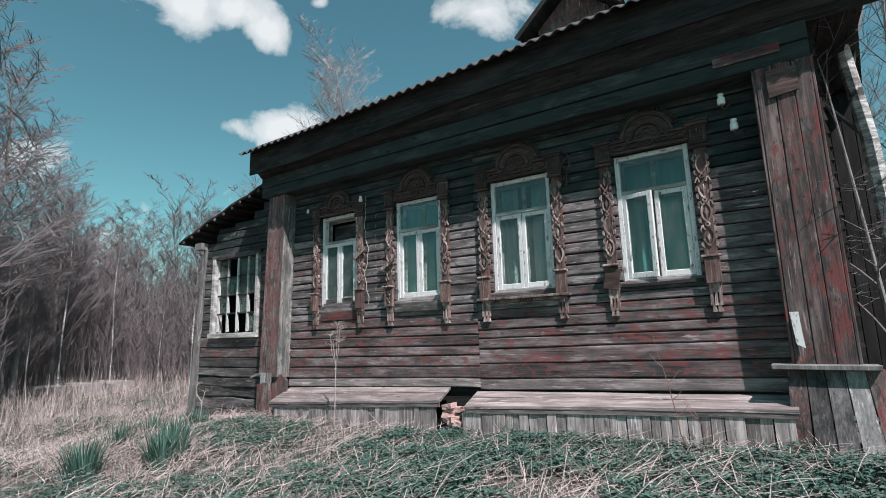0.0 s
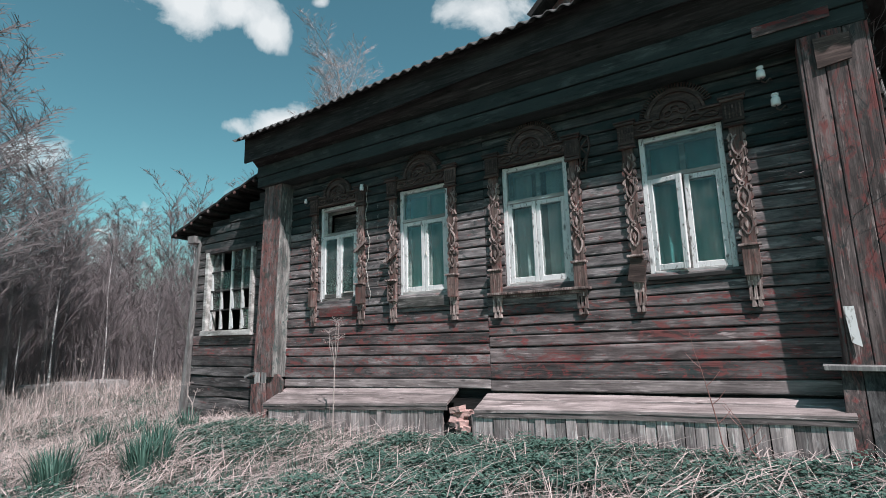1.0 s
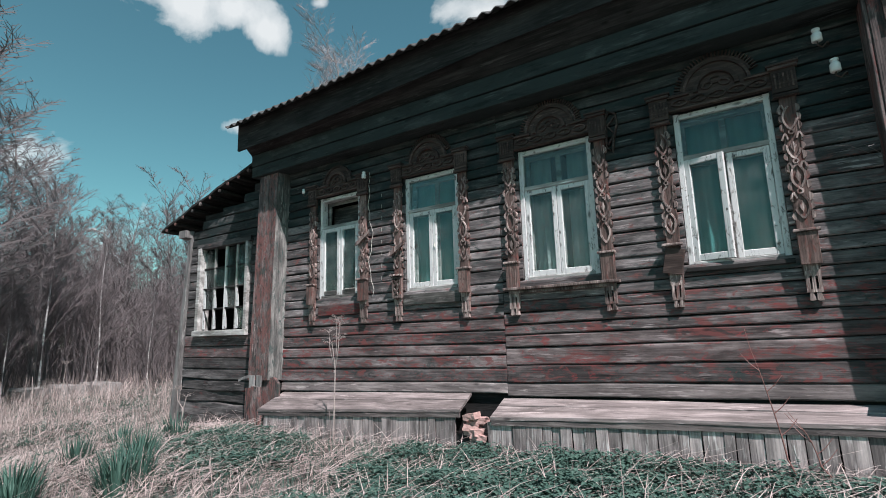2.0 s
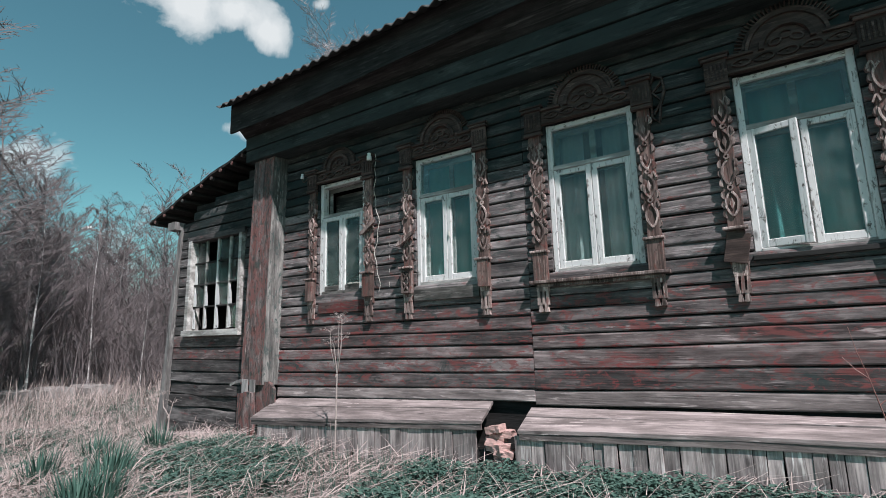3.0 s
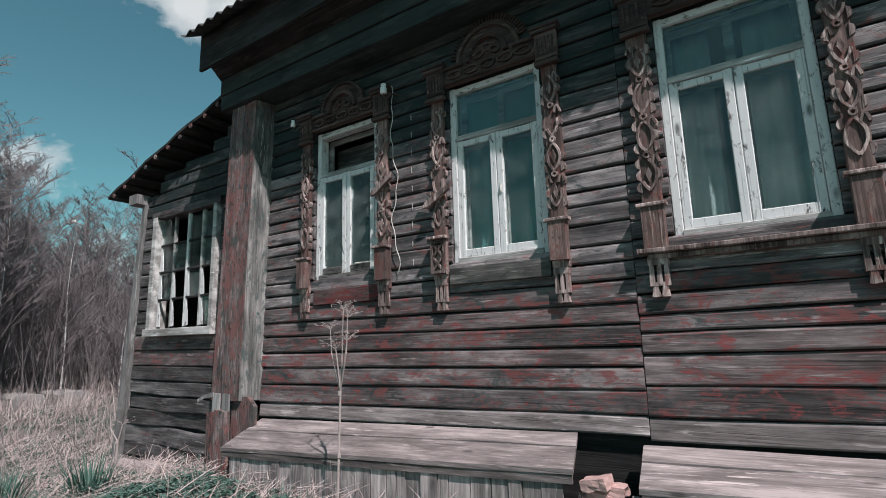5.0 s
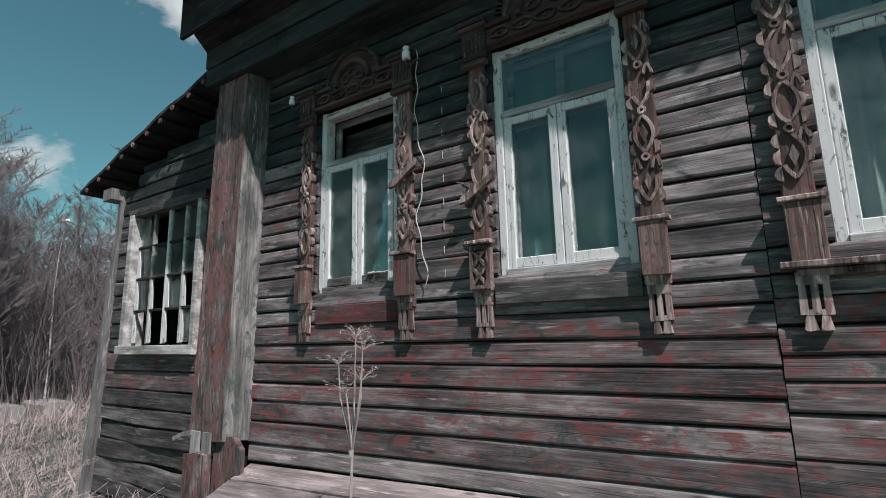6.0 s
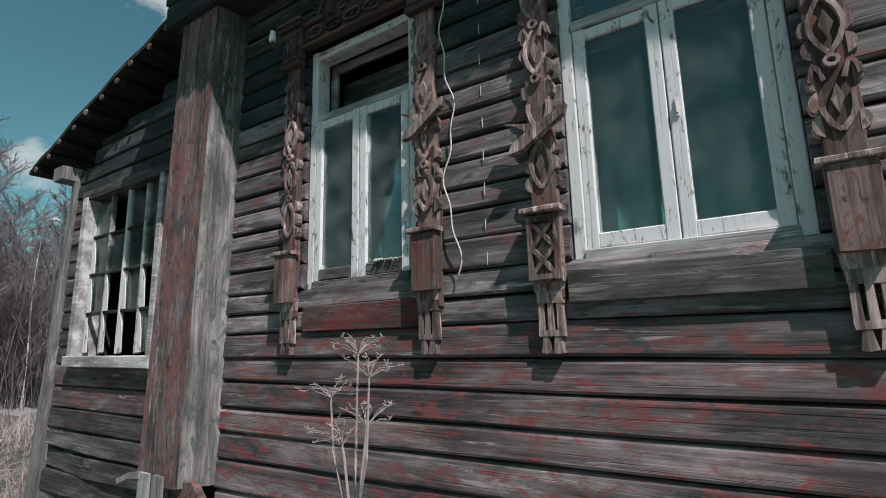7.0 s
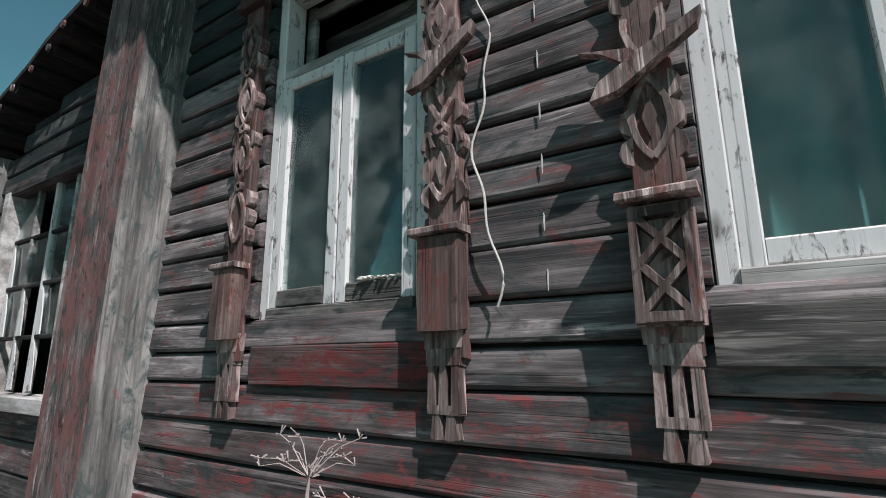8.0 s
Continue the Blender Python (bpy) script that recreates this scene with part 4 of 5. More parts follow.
def casing(x0, x1, side, style, wi):
    """One upright of a window's surround: backing board, capital, carved chain, block and fringed drop."""
    xc = (x0 + x1) / 2
    foot = 1.20 if style != "ledge" else 1.42
    bm = bmesh.new()
    box(bm, x0 + 0.013, x1 - 0.013, -0.058, -0.022, foot + 0.15 if style != "ledge" else foot, 2.93, n=22, wob=0.006, key=wi * 5 + side, ragged=0.006)
    weather(bm, 0.009, 9.0, wi)
    cs = part("window_casing", bm, M_CASING_BACK, house, "carved reddish-brown window casing, flaking and split")
    # capital in the darker head wood, eave shade included in its colour
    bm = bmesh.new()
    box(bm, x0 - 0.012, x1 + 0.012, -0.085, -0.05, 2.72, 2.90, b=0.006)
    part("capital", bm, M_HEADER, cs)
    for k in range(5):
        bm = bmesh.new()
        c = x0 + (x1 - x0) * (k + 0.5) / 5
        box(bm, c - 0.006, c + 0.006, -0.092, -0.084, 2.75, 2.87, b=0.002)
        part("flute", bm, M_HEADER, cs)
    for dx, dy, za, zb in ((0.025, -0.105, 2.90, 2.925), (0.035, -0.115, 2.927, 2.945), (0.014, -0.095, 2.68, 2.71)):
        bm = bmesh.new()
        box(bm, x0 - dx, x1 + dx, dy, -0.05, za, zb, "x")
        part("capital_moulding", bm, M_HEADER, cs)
    def piece(name, cut, *args, **kw):
        bm = bmesh.new()
        cut(bm, *args, **kw)
        weather(bm, 0.004, 24.0, wi)
        part(name, bm, M_CASING, cs)
    worn = random.Random(wi * 2 + side)
    half = (x1 - x0) / 2
    links = 4
    step = 0.90 / links
    for k in range(links):
        zc = 1.73 + step * (k + 0.5)
        # a pointed oval with a lozenge in it, its rims sometimes broken off
        for sgn in (-1, 1):
            lost = worn.random() < 0.4
            m0, m1 = (0, 11) if not lost else (0, worn.randint(4, 7))
            rim = [(xc + sgn * half * 0.62 * math.sin(math.pi * q / 10) ** 0.8, zc - step * 0.40 + step * 0.80 * q / 10) for q in range(11)]
            piece("oval_rim", ribbon, rim[m0:m1], 0.019, -0.070, -0.05)
            # leaf scrolls between the ovals and the scalloped outer edge
            curl = [(xc + sgn * half * (0.92 - 0.55 * q / 7), zc + step * (0.26 + 0.20 * math.sin(math.pi * q / 7))) for q in range(8)]
            if worn.random() < 0.45:
                piece("leaf_scroll", ribbon, curl, 0.016, -0.071, -0.05)
            for e in (-0.30, 0.0, 0.30):
                if worn.random() < 0.75:
                    za = zc + e * step
                    xe = xc + sgn * half
                    piece("scallop", slab, [(xe - sgn * 0.022, za - step * 0.15), (xe - sgn * 0.002, za - step * 0.09), (xe + sgn * 0.004, za), (xe - sgn * 0.002, za + step * 0.09), (xe - sgn * 0.022, za + step * 0.15)], -0.062 - 0.0007 * k, -0.03)
        if worn.random() < 0.85:
            piece("lozenge", slab, [(xc, zc - step * 0.2), (xc + half * 0.26, zc), (xc, zc + step * 0.2), (xc - half * 0.26, zc)], -0.070, -0.05)
        if k:
            ring = [(xc + half * 0.24 * math.cos(math.tau * q / 10), zc - step * 0.5 + half * 0.24 * math.sin(math.tau * q / 10)) for q in range(10)]
            piece("ring", ribbon, ring, 0.015, -0.074, -0.05, closed=True)
    bm = bmesh.new()
    box(bm, x0 - 0.012, x1 + 0.012, -0.112, -0.05, 1.655, 1.675, "x", wob=0.004, ragged=0.006, key=wi)
    part("block_ledge", bm, M_CASING, cs)
    if style == "lattice":
        bm = bmesh.new()
        box(bm, x0, x1, -0.075, -0.05, 1.41, 1.652)
        blk = part("block", bm, M_CASING, cs)
        bm = bmesh.new()
        u0, u1, v0, v1 = x0 + 0.004, x1 - 0.004, 1.415, 1.645
        for u in (u0 + 0.01, u1 - 0.01):
            ribbon(bm, [(u, v0), (u, v1)], 0.022, -0.098, -0.074)
        for v in (v0 + 0.012, v1 - 0.012):
            ribbon(bm, [(u0, v), (u1, v)], 0.026, -0.0975, -0.074)
        for k in range(2):
            va, vb = v0 + 0.02 + 0.095 * k, v0 + 0.02 + 0.095 * (k + 1)
            ribbon(bm, [(u0 + 0.016, va), (u1 - 0.016, vb)], 0.02, -0.097, -0.074)
            ribbon(bm, [(u0 + 0.016, vb), (u1 - 0.016, va)], 0.02, -0.0965, -0.074)
        weather(bm, 0.004, 20.0, wi)
        part("lattice", bm, M_CASING, cs, "pale pierced lattice")
    elif style == "askew":
        bm = bmesh.new()
        box(bm, x0, x1 + 0.02, -0.085, -0.05, 1.43, 1.63, ragged=0.008, key=3)
        bmesh.ops.rotate(bm, verts=bm.verts[:], cent=(xc, 0, 1.6), matrix=Matrix.Rotation(radians(12), 3, "Y"))
        part("block", bm, M_HEADER, cs, "slipped block hanging askew")
    else:
        bm = bmesh.new()
        box(bm, x0 + 0.005, x1 - 0.005, -0.100, -0.05, 1.42, 1.652, ragged=0.012, key=wi + side, n=3, wob=0.006)
        part("block", bm, M_CASING_BACK, cs)
    if style != "ledge":
        bm = bmesh.new()
        slab(bm, [(xc - 0.052, 1.375), (xc + 0.05, 1.38), (xc + 0.056, 1.44), (xc - 0.058, 1.44)], -0.064, -0.03)
        weather(bm, 0.004, 16.0, wi)
        part("drop", bm, M_CASING, cs)
        bm = bmesh.new()
        comb_tail(bm, xc, 1.385, 1.165, (x1 - x0) * 0.74, -0.062, -0.032)
        weather(bm, 0.005, 16.0, wi + side * 3)
        part("fringe", bm, M_CASING, cs, "fringed drop of the casing")
    else:
        bm = bmesh.new()
        comb_tail(bm, xc, 1.385, 1.165, (x1 - x0) * 0.82, -0.062, -0.03)
        weather(bm, 0.004, 16.0, wi + side * 3)
        part("fringe", bm, M_CASING, cs, "fringed drop of the casing")
    return cs


def arc(xc, zc, r, a0, a1, n):
    return [(xc + r * math.cos(radians(a0 + (a1 - a0) * k / n)), zc + r * math.sin(radians(a0 + (a1 - a0) * k / n))) for k in range(n + 1)]


def header(x0, x1, fan, wi):
    """The carved head board: band, arched centre with rings, scrollwork and a toothed fan."""
    xc = (x0 + x1) / 2
    zb = 2.775
    r = 0.245
    bm = bmesh.new()
    zc = zb + 0.12
    out = [(x0 - 0.0, zb), (x1 + 0.0, zb), (x1 + 0.0, zb + 0.13)] + arc(xc, zc, r, 4, 176, 22) + [(x0 - 0.0, zb + 0.13)]
    slab(bm, out, -0.055, -0.022)
    hd = part("window_header", bm, M_HEADER, house, "carved arched red-brown window head, coloured darker for eave shade")
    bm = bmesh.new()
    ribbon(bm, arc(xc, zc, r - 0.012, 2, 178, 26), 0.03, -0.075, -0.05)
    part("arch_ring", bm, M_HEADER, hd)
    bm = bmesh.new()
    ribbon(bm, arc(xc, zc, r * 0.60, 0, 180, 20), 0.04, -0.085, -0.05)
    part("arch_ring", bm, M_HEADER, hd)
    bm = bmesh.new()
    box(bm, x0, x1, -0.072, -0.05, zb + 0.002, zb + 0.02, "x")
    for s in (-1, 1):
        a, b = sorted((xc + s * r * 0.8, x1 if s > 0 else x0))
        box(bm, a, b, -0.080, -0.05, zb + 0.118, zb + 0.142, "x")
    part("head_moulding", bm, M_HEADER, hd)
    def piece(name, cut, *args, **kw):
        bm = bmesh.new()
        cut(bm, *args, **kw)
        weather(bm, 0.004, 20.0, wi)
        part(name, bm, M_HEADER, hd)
    L = (x1 - x0) - 0.06
    for k in range(5):
        c = x0 + 0.03 + L * (k + 0.5) / 5
        pts = [(c + L * 0.085 * math.cos(t * math.tau / 14), zb + 0.068 + 0.026 * math.sin(t * math.tau / 14) * (1 + 0.3 * math.cos(t * math.tau / 14))) for t in range(14)]
        piece("scroll", ribbon, pts, 0.016, -0.072, -0.05, closed=True)
        piece("lozenge", slab, [(c - 0.012, zb + 0.068), (c, zb + 0.058), (c + 0.012, zb + 0.068), (c, zb + 0.078)], -0.068, -0.05)
    for k in (-1, 0, 1):
        c, z = xc + k * 0.062, zb + 0.155 + (0.035 if k == 0 else 0)
        pts = [(c + 0.034 * math.cos(t * math.tau / 12) - k * 0.01 * math.sin(t * math.tau / 12), z + 0.026 * math.sin(t * math.tau / 12)) for t in range(12)]
        piece("scroll", ribbon, pts, 0.014, -0.070, -0.05, closed=True)
    if fan:
        bm = bmesh.new()
        lo, hi = fan
        ribbon(bm, arc(xc, zc, r + 0.012, lo, hi, 24), 0.026, -0.060, -0.03)
        n = int((hi - lo) / 5)
        for k in range(n + 1):
            a = radians(lo + (hi - lo) * k / n)
            p = (xc + (r + 0.015) * math.cos(a), zc + (r + 0.015) * math.sin(a))
            q = (xc + (r + 0.07) * math.cos(a), zc + (r + 0.07) * math.sin(a))
            ribbon(bm, [p, q], 0.011, -0.055, -0.035)
        part("sun_fan", bm, M_HEADER, hd, "toothed sunburst edge")


CASINGS = [((-2.915, -2.795), (-2.065, -1.935), "plain", "plain", (150, 176)),
           ((-1.545, -1.42), (-0.685, -0.56), "lattice", "plain", (20, 165)),
           ((-0.15, -0.02), (0.75, 0.875), "ledge", "ledge", (8, 172)),
           ((1.275, 1.40), (2.15, 2.285), "askew", "plain", (20, 172))]
for i, (l, r, sl, sr, fan) in enumerate(CASINGS):
    casing(*l, 0, sl, i)
    casing(*r, 1, sr, i)
    header(l[1], r[0], fan, i)
bm = bmesh.new()
box(bm, -0.18, 0.90, -0.105, -0.02, 1.40, 1.425, "x", n=5, wob=0.006)
box(bm, -0.13, 0.86, -0.07, -0.02, 1.37, 1.398, "x", n=5, wob=0.006)
part("window_ledge", bm, M_CASING, house, "projecting moulded window ledge")
bm = bmesh.new()
box(bm, -1.415, -0.69, -0.055, -0.02, 1.335, 1.45, "x", n=5, wob=0.006, key=4)
part("window_ledge", bm, M_BARE, house, "grey board under the window")
bm = bmesh.new()
box(bm, 1.42, 2.13, -0.05, -0.02, 1.44, 1.475, "x", n=5, wob=0.008, key=6)
part("window_ledge", bm, M_OLD, house)
# the loose pierced ear beside the third window
bm = bmesh.new()
pts = [(0.885, 2.60), (0.93, 2.55), (0.95, 2.68), (0.985, 2.80), (0.975, 2.90), (0.92, 2.93), (0.885, 2.86)]
ribbon(bm, pts, 0.02, -0.06, -0.035, closed=True)
ribbon(bm, [(0.90, 2.62), (0.96, 2.72), (0.90, 2.80), (0.965, 2.87)], 0.018, -0.058, -0.036)
part("side_carving", bm, M_HEADER, house, "pierced scroll bracket beside the window")
# broken wooden bow-shaped scraps nailed to the casings
for xs, zs, s in ((-1.485, 1.95, 1.0), (-1.99, 2.13, 0.9)):
    bm = bmesh.new()
    slab(bm, [(xs - 0.11 * s, zs - 0.06), (xs - 0.05 * s, zs - 0.05), (xs + 0.11 * s, zs + 0.05), (xs + 0.12 * s, zs + 0.085), (xs, zs + 0.03), (xs - 0.09 * s, zs - 0.02)], -0.105, -0.075)
    slab(bm, [(xs - 0.13 * s, zs + 0.07), (xs - 0.02, zs + 0.045), (xs + 0.02, zs + 0.0), (xs - 0.03, zs + 0.01), (xs - 0.08 * s, zs + 0.05)], -0.095, -0.07)
    part("broken_carving", bm, M_CASING, house, "splintered remnant of carving")


# ---- annex ----
def annex():
    bm = bmesh.new()
    y0, y1 = 0.115, 0.25
    for a, b, lo, hi in ((-5.95, -5.54, -0.6, 2.75), (-5.54, -4.31, -0.6, 1.12), (-5.54, -4.31, 2.45, 3.0), (-4.31, -3.62, -0.6, 3.3)):
        box(bm, a, b, y0, y1, lo, hi, b=0.0005)
    box(bm, -5.95, -5.82, y1, 3.6, -0.6, 2.72, b=0.001)
    box(bm, -5.8, -3.62, 3.4, 3.5, -0.6, 2.8, b=0.001)
    wall = part("annex_wall", bm, M_OLD, house, "sagging lean-to at the end of the house")
    rows = [-0.42, -0.22, -0.06, 0.13, 0.30, 0.45, 0.60, 0.76, 0.93, 1.10, 1.24, 1.38, 1.52, 1.66, 1.80, 1.94, 2.08, 2.22, 2.36, 2.49, 2.62, 2.76, 2.90, 3.04, 3.18, 3.32, 3.46]
    for i, (z0, z1) in enumerate(zip(rows, rows[1:])):
        left = -5.80 - 0.10 * (2.6 - z0) / 2.6 if z0 < 2.66 else -6.05 + (z1 - 2.76) / 0.27
        if z1 > 2.78:
            left = max(left, -6.47 + (z1 + 0.06 - 2.82) / 0.28)
        spans = [(left, -3.88)]
        if z1 > 1.16 and z0 < 2.44:
            spans = [(left, -5.56), (-4.28, -3.88)]
        for s0, s1 in spans:
            if s1 - s0 < 0.05:
                continue
            bm = bmesh.new()
            extrude(bm, [(u + 0.10, v) for u, v in siding_profile(z0, z1)], "x", s0, s1, max(1, int((s1 - s0) / 0.3)), 0.035 if z0 < 0.5 else 0.008, 0.008, i * 2.3)
            # top rows under the lean-to roof use the shade-darkened siding too
            part("plank", bm, M_SIDING_RED if i in (7, 8) else M_SIDING_EAVE_SHADE if z0 > 2.45 else M_ANNEX, wall)
    bm = bmesh.new()
    slab(bm, [(-6.16, -0.42), (-6.07, -0.42), (-5.78, 2.66), (-5.86, 2.66)], 0.045, 0.13)
    part("corner_board", bm, M_POST_GREY, wall, "grey leaning corner board")
    bm = bmesh.new()
    box(bm, -5.98, -5.80, -0.06, 0.10, 2.66, 2.78, "y")
    part("beam_end", bm, M_POST_GREY, wall)
    # window with small broken panes
    a, b, lo, hi = -5.52, -4.30, 1.12, 2.45
    bm = bmesh.new()
    box(bm, a - 0.02, a + 0.06, 0.02, 0.20, lo, hi, n=4, wob=0.004)
    box(bm, b - 0.06, b, 0.03, 0.20, lo, hi)
    box(bm, a - 0.06, b + 0.02, 0.01, 0.20, lo - 0.035, lo + 0.045, "x", n=4, wob=0.005)
    win = part("annex_window", bm, M_GREYPAINT, house, "peeling small-paned lean-to window with broken glass")
    bm = bmesh.new()
    box(bm, a - 0.06, b + 0.06, 0.03, 0.20, hi - 0.02, hi + 0.06, "x", n=4, wob=0.004)
    part("head_bar", bm, M_ANNEX, win)
    cols, rws = 4, 4
    xs = [a + 0.06 + (b - a - 0.12) * k / cols for k in range(cols + 1)]
    zs = [lo + 0.06 + (hi - lo - 0.08) * k / rws for k in range(rws + 1)]
    for k in range(1, cols):
        bm = bmesh.new()
        box(bm, xs[k] - 0.016, xs[k] + 0.016, 0.09, 0.125, lo + 0.06, hi - 0.02, n=4, wob=0.004, key=k)
        part("glazing_bar", bm, M_GREYPAINT if k != 2 else M_WHITE, win)
    for k in range(1, rws):
        bm = bmesh.new()
        box(bm, a + 0.06, b - 0.06, 0.093, 0.122, zs[k] - 0.012, zs[k] + 0.012, "x", n=4, wob=0.004, key=k)
        part("glazing_bar", bm, M_OLD, win)
    for i in range(cols):
        for j in range(rws):
            if (i, j) in ((0, 0), (1, 1), (1, 3), (2, 0), (1, 0), (3, 1)):
                continue
            pane("pane", xs[i] + 0.01, xs[i + 1] - 0.01, zs[j] + 0.008, zs[j + 1] - 0.008, 0.108, win)
    for i, j in ((0, 0), (0, 1), (1, 0), (1, 1), (2, 0), (2, 1), (3, 0), (3, 1), (0, 2)):
        bm = bmesh.new()
        x = xs[i] + 0.02
        slab(bm, [(x, zs[j] + 0.01), (x + 0.07, zs[j] + 0.012), (x + 0.055, zs[j] + 0.16), (x + 0.02, zs[j + 1] - 0.03), (x, zs[j + 1] - 0.05)], 0.088, 0.094)
        part("glass_shard", bm, M_WHITE, win, "torn white film left in the pane")
    # sagging roof on round poles
    bm = bmesh.new()
    n = 12
    sec = []
    for k in range(n + 1):
        f = k / n
        sec.append((-6.47 + 2.62 * f, 2.82 + 0.735 * f + 0.04 * math.sin(math.pi * f) + 0.014 * math.sin(f * 23)))
    prof = sec + [(x, z + 0.035) for x, z in sec[::-1]]
    extrude(bm, prof, "y", -0.09, 3.7, 8, 0.01)
    roof = part("annex_roof", bm, M_OLD_Y, house, "sagging lean-to roof with ragged edge")
    for k in range(10):
        f = 0.06 + 0.90 * k / 10
        x, z = -6.47 + 2.62 * f, 2.82 + 0.735 * f + 0.04 * math.sin(math.pi * f) - 0.035
        bm = bmesh.new()
        tube(bm, [(x, -0.06 + random.uniform(-0.02, 0.02), z), (x, 1.2, z), (x, 3.6, z)], [0.032, 0.034, 0.034], 8)
        part("roof_pole", bm, M_OLD_Y, roof, "round roof pole")
        bm = bmesh.new()
        e = -0.088 + random.uniform(-0.02, 0.0)
        tube(bm, [(x, e, z), (x, e + 0.012, z)], [0.024, 0.028], 8)
        part("pole_end", bm, M_POST, roof, "sawn pale pole end")


annex()


# ---- insulators and cable ----
def insulator(x, y, z, s=1.0, arm=0.12):
    t = thing("insulator", "white glazed ceramic insulator on an iron hook", "insulator", (x, y, z), "insulators on the wall")
    bm = bmesh.new()
    lathe(bm, [(0.030 * s, 0), (0.034 * s, 0.004), (0.033 * s, 0.055 * s), (0.027 * s, 0.066 * s), (0.022 * s, 0.07 * s), (0.022 * s, 0.08 * s), (0.027 * s, 0.084 * s), (0.027 * s, 0.097 * s), (0.012 * s, 0.104 * s)], (0, 0, 0))
    for f in bm.faces:
        f.smooth = True
    part("bell", bm, M_CERAMIC, t)
    bm = bmesh.new()
    tube(bm, [(0, 0, 0.02), (0, 0, -0.03), (0.025, 0.01, -0.045), (0.06, 0.02, -0.01), (0.075, -y - 0.02, 0.0)], [0.006] * 5, 6)
    part("hook", bm, M_IRON, t)
    return t


insulator(2.445, -0.12, 3.02, 1.0)
insulator(2.52, -0.12, 2.76, 1.0)
insulator(-1.93, -0.12, 2.86, 0.8)
insulator(-2.97, -0.12, 2.86, 0.6)
cord = thing("cable", "thin pale cable hanging down the wall beside the window", "cable", (-1.90, -0.05, 2.9))
bm = bmesh.new()
pts = []
for k in range(60):
    f = k / 59
    z = 2.95 - 1.48 * f
    x = -1.905 + 0.035 * f + 0.024 * math.sin(f * 15.0) * (0.3 + f) + 0.010 * math.sin(f * 41.0)
    pts.append(Vector((x, -0.052 - 0.012 * math.sin(f * 9), z)) - Vector((-1.90, -0.05, 2.9)))
tube(bm, pts, [0.0032] * len(pts), 6)
part("strand", bm, M_CORD, cord)
# pale drips run down the boards between the first two windows
for k in range(9):
    z = 2.62 - 0.14 * k
    bm = bmesh.new()
    x = -1.735 + 0.006 * noise.noise(Vector((k * 2.2, 0, 0)))
    h = 0.03 + 0.05 * abs(noise.noise(Vector((k * 3.3, 1, 0))))
    slab(bm, [(x - 0.0008, z), (x + 0.001, z + 0.004), (x + 0.0018, z + h), (x, z + h + 0.012), (x - 0.0018, z + h * 0.9)], -0.0335, -0.030)
    part("lime_drip", bm, M_CORD, shell, "pale dried drip on the boards")

# ---- trees ----


def branch_paths(rng, start, direction, length, radius, depth, out, up=0.15, spread=0.6, kids=5):
    """Grows one limb and its side shoots into out: rows of (points, radii, depth)."""
    n = (6, 4, 3, 2)[depth]
    pts, rad = [Vector(start)], [radius]
    d = Vector(direction).normalized()
    for k in range(n):
        d = (d + Vector((rng.uniform(-0.09, 0.09), rng.uniform(-0.09, 0.09), rng.uniform(-0.06, 0.05) + up * 0.2))).normalized()
        pts.append(pts[-1] + d * length / n)
        rad.append(radius * (1 - 0.88 * (k + 1) / n))
    out.append((pts, rad, depth))
    if depth >= 3:
        return
    for k in range((kids * 6, kids + 3, kids + 2)[depth]):
        f = rng.uniform(0.15 if depth else 0.22, 0.98)
        i = min(int(f * n), n - 1)
        p = pts[i].lerp(pts[i + 1], f * n - i)
        a = rng.uniform(0, math.tau)
        side = Vector((math.cos(a), math.sin(a), 0))
        axis = (pts[i + 1] - pts[i]).normalized()
        nd = axis * (1 - spread * 0.4) + side * spread * (1.0, 1.15, 1.3)[depth] + Vector((0, 0, up * (1.0, 0.6, 0.2)[depth]))
        ln = length * (0.36 - 0.22 * f if depth == 0 else 0.50 - 0.18 * f) * rng.uniform(0.7, 1.2)
        branch_paths(rng, p, nd, ln, max(0.003, radius * (1 - 0.8 * f) * 0.36), depth + 1, out, up, spread, kids)


def tree_parts(seed, height, radius, spread=0.55, kids=4, up=0.2, lean=(0, 0), twig=0.006):
    rng = random.Random(seed)
    out = []
    branch_paths(rng, (0, 0, -0.3), (lean[0], lean[1], 1), height, radius, 0, out, up, spread, kids)
    trunk, crown = bmesh.new(), ([], [])
    for pts, rad, depth in out:
        if depth == 0:
            tube(trunk, pts, rad, 7)
            continue
        verts, faces = crown
        for i, p in enumerate(pts):
            r = max(rad[i], twig * (0.4 if i == len(pts) - 1 else 1.0) * (1.0, 1.0, 0.8, 0.6)[depth])
            t = pts[min(i + 1, len(pts) - 1)] - pts[max(i - 1, 0)]
            q = t.to_track_quat("Z", "Y")
            for k in range(3):
                verts.append(p + q @ Vector((r * math.cos(math.tau * k / 3), r * math.sin(math.tau * k / 3), 0)))
            if i:
                b = len(verts) - 6
                for k in range(3):
                    faces.append((b + k, b + (k + 1) % 3, b + 3 + (k + 1) % 3, b + 3 + k))
    return trunk, crown


def make_tree(name, seed, height, radius, at, label, bark, spread=0.55, kids=4, up=0.2, lean=(0, 0), group="", twig=0.006, crown=None):
    t = thing(name, label, "tree", at, group)
    trunk, (verts, faces) = tree_parts(seed, height, radius, spread, kids, up, lean, twig)
    part("trunk", trunk, bark, t)
    me = bpy.data.meshes.new("crown")
    me.from_pydata([tuple(v) for v in verts], [], faces)
    me.materials.append(crown or M_TWIG)
    c = new("crown", me)
    c.parent = t
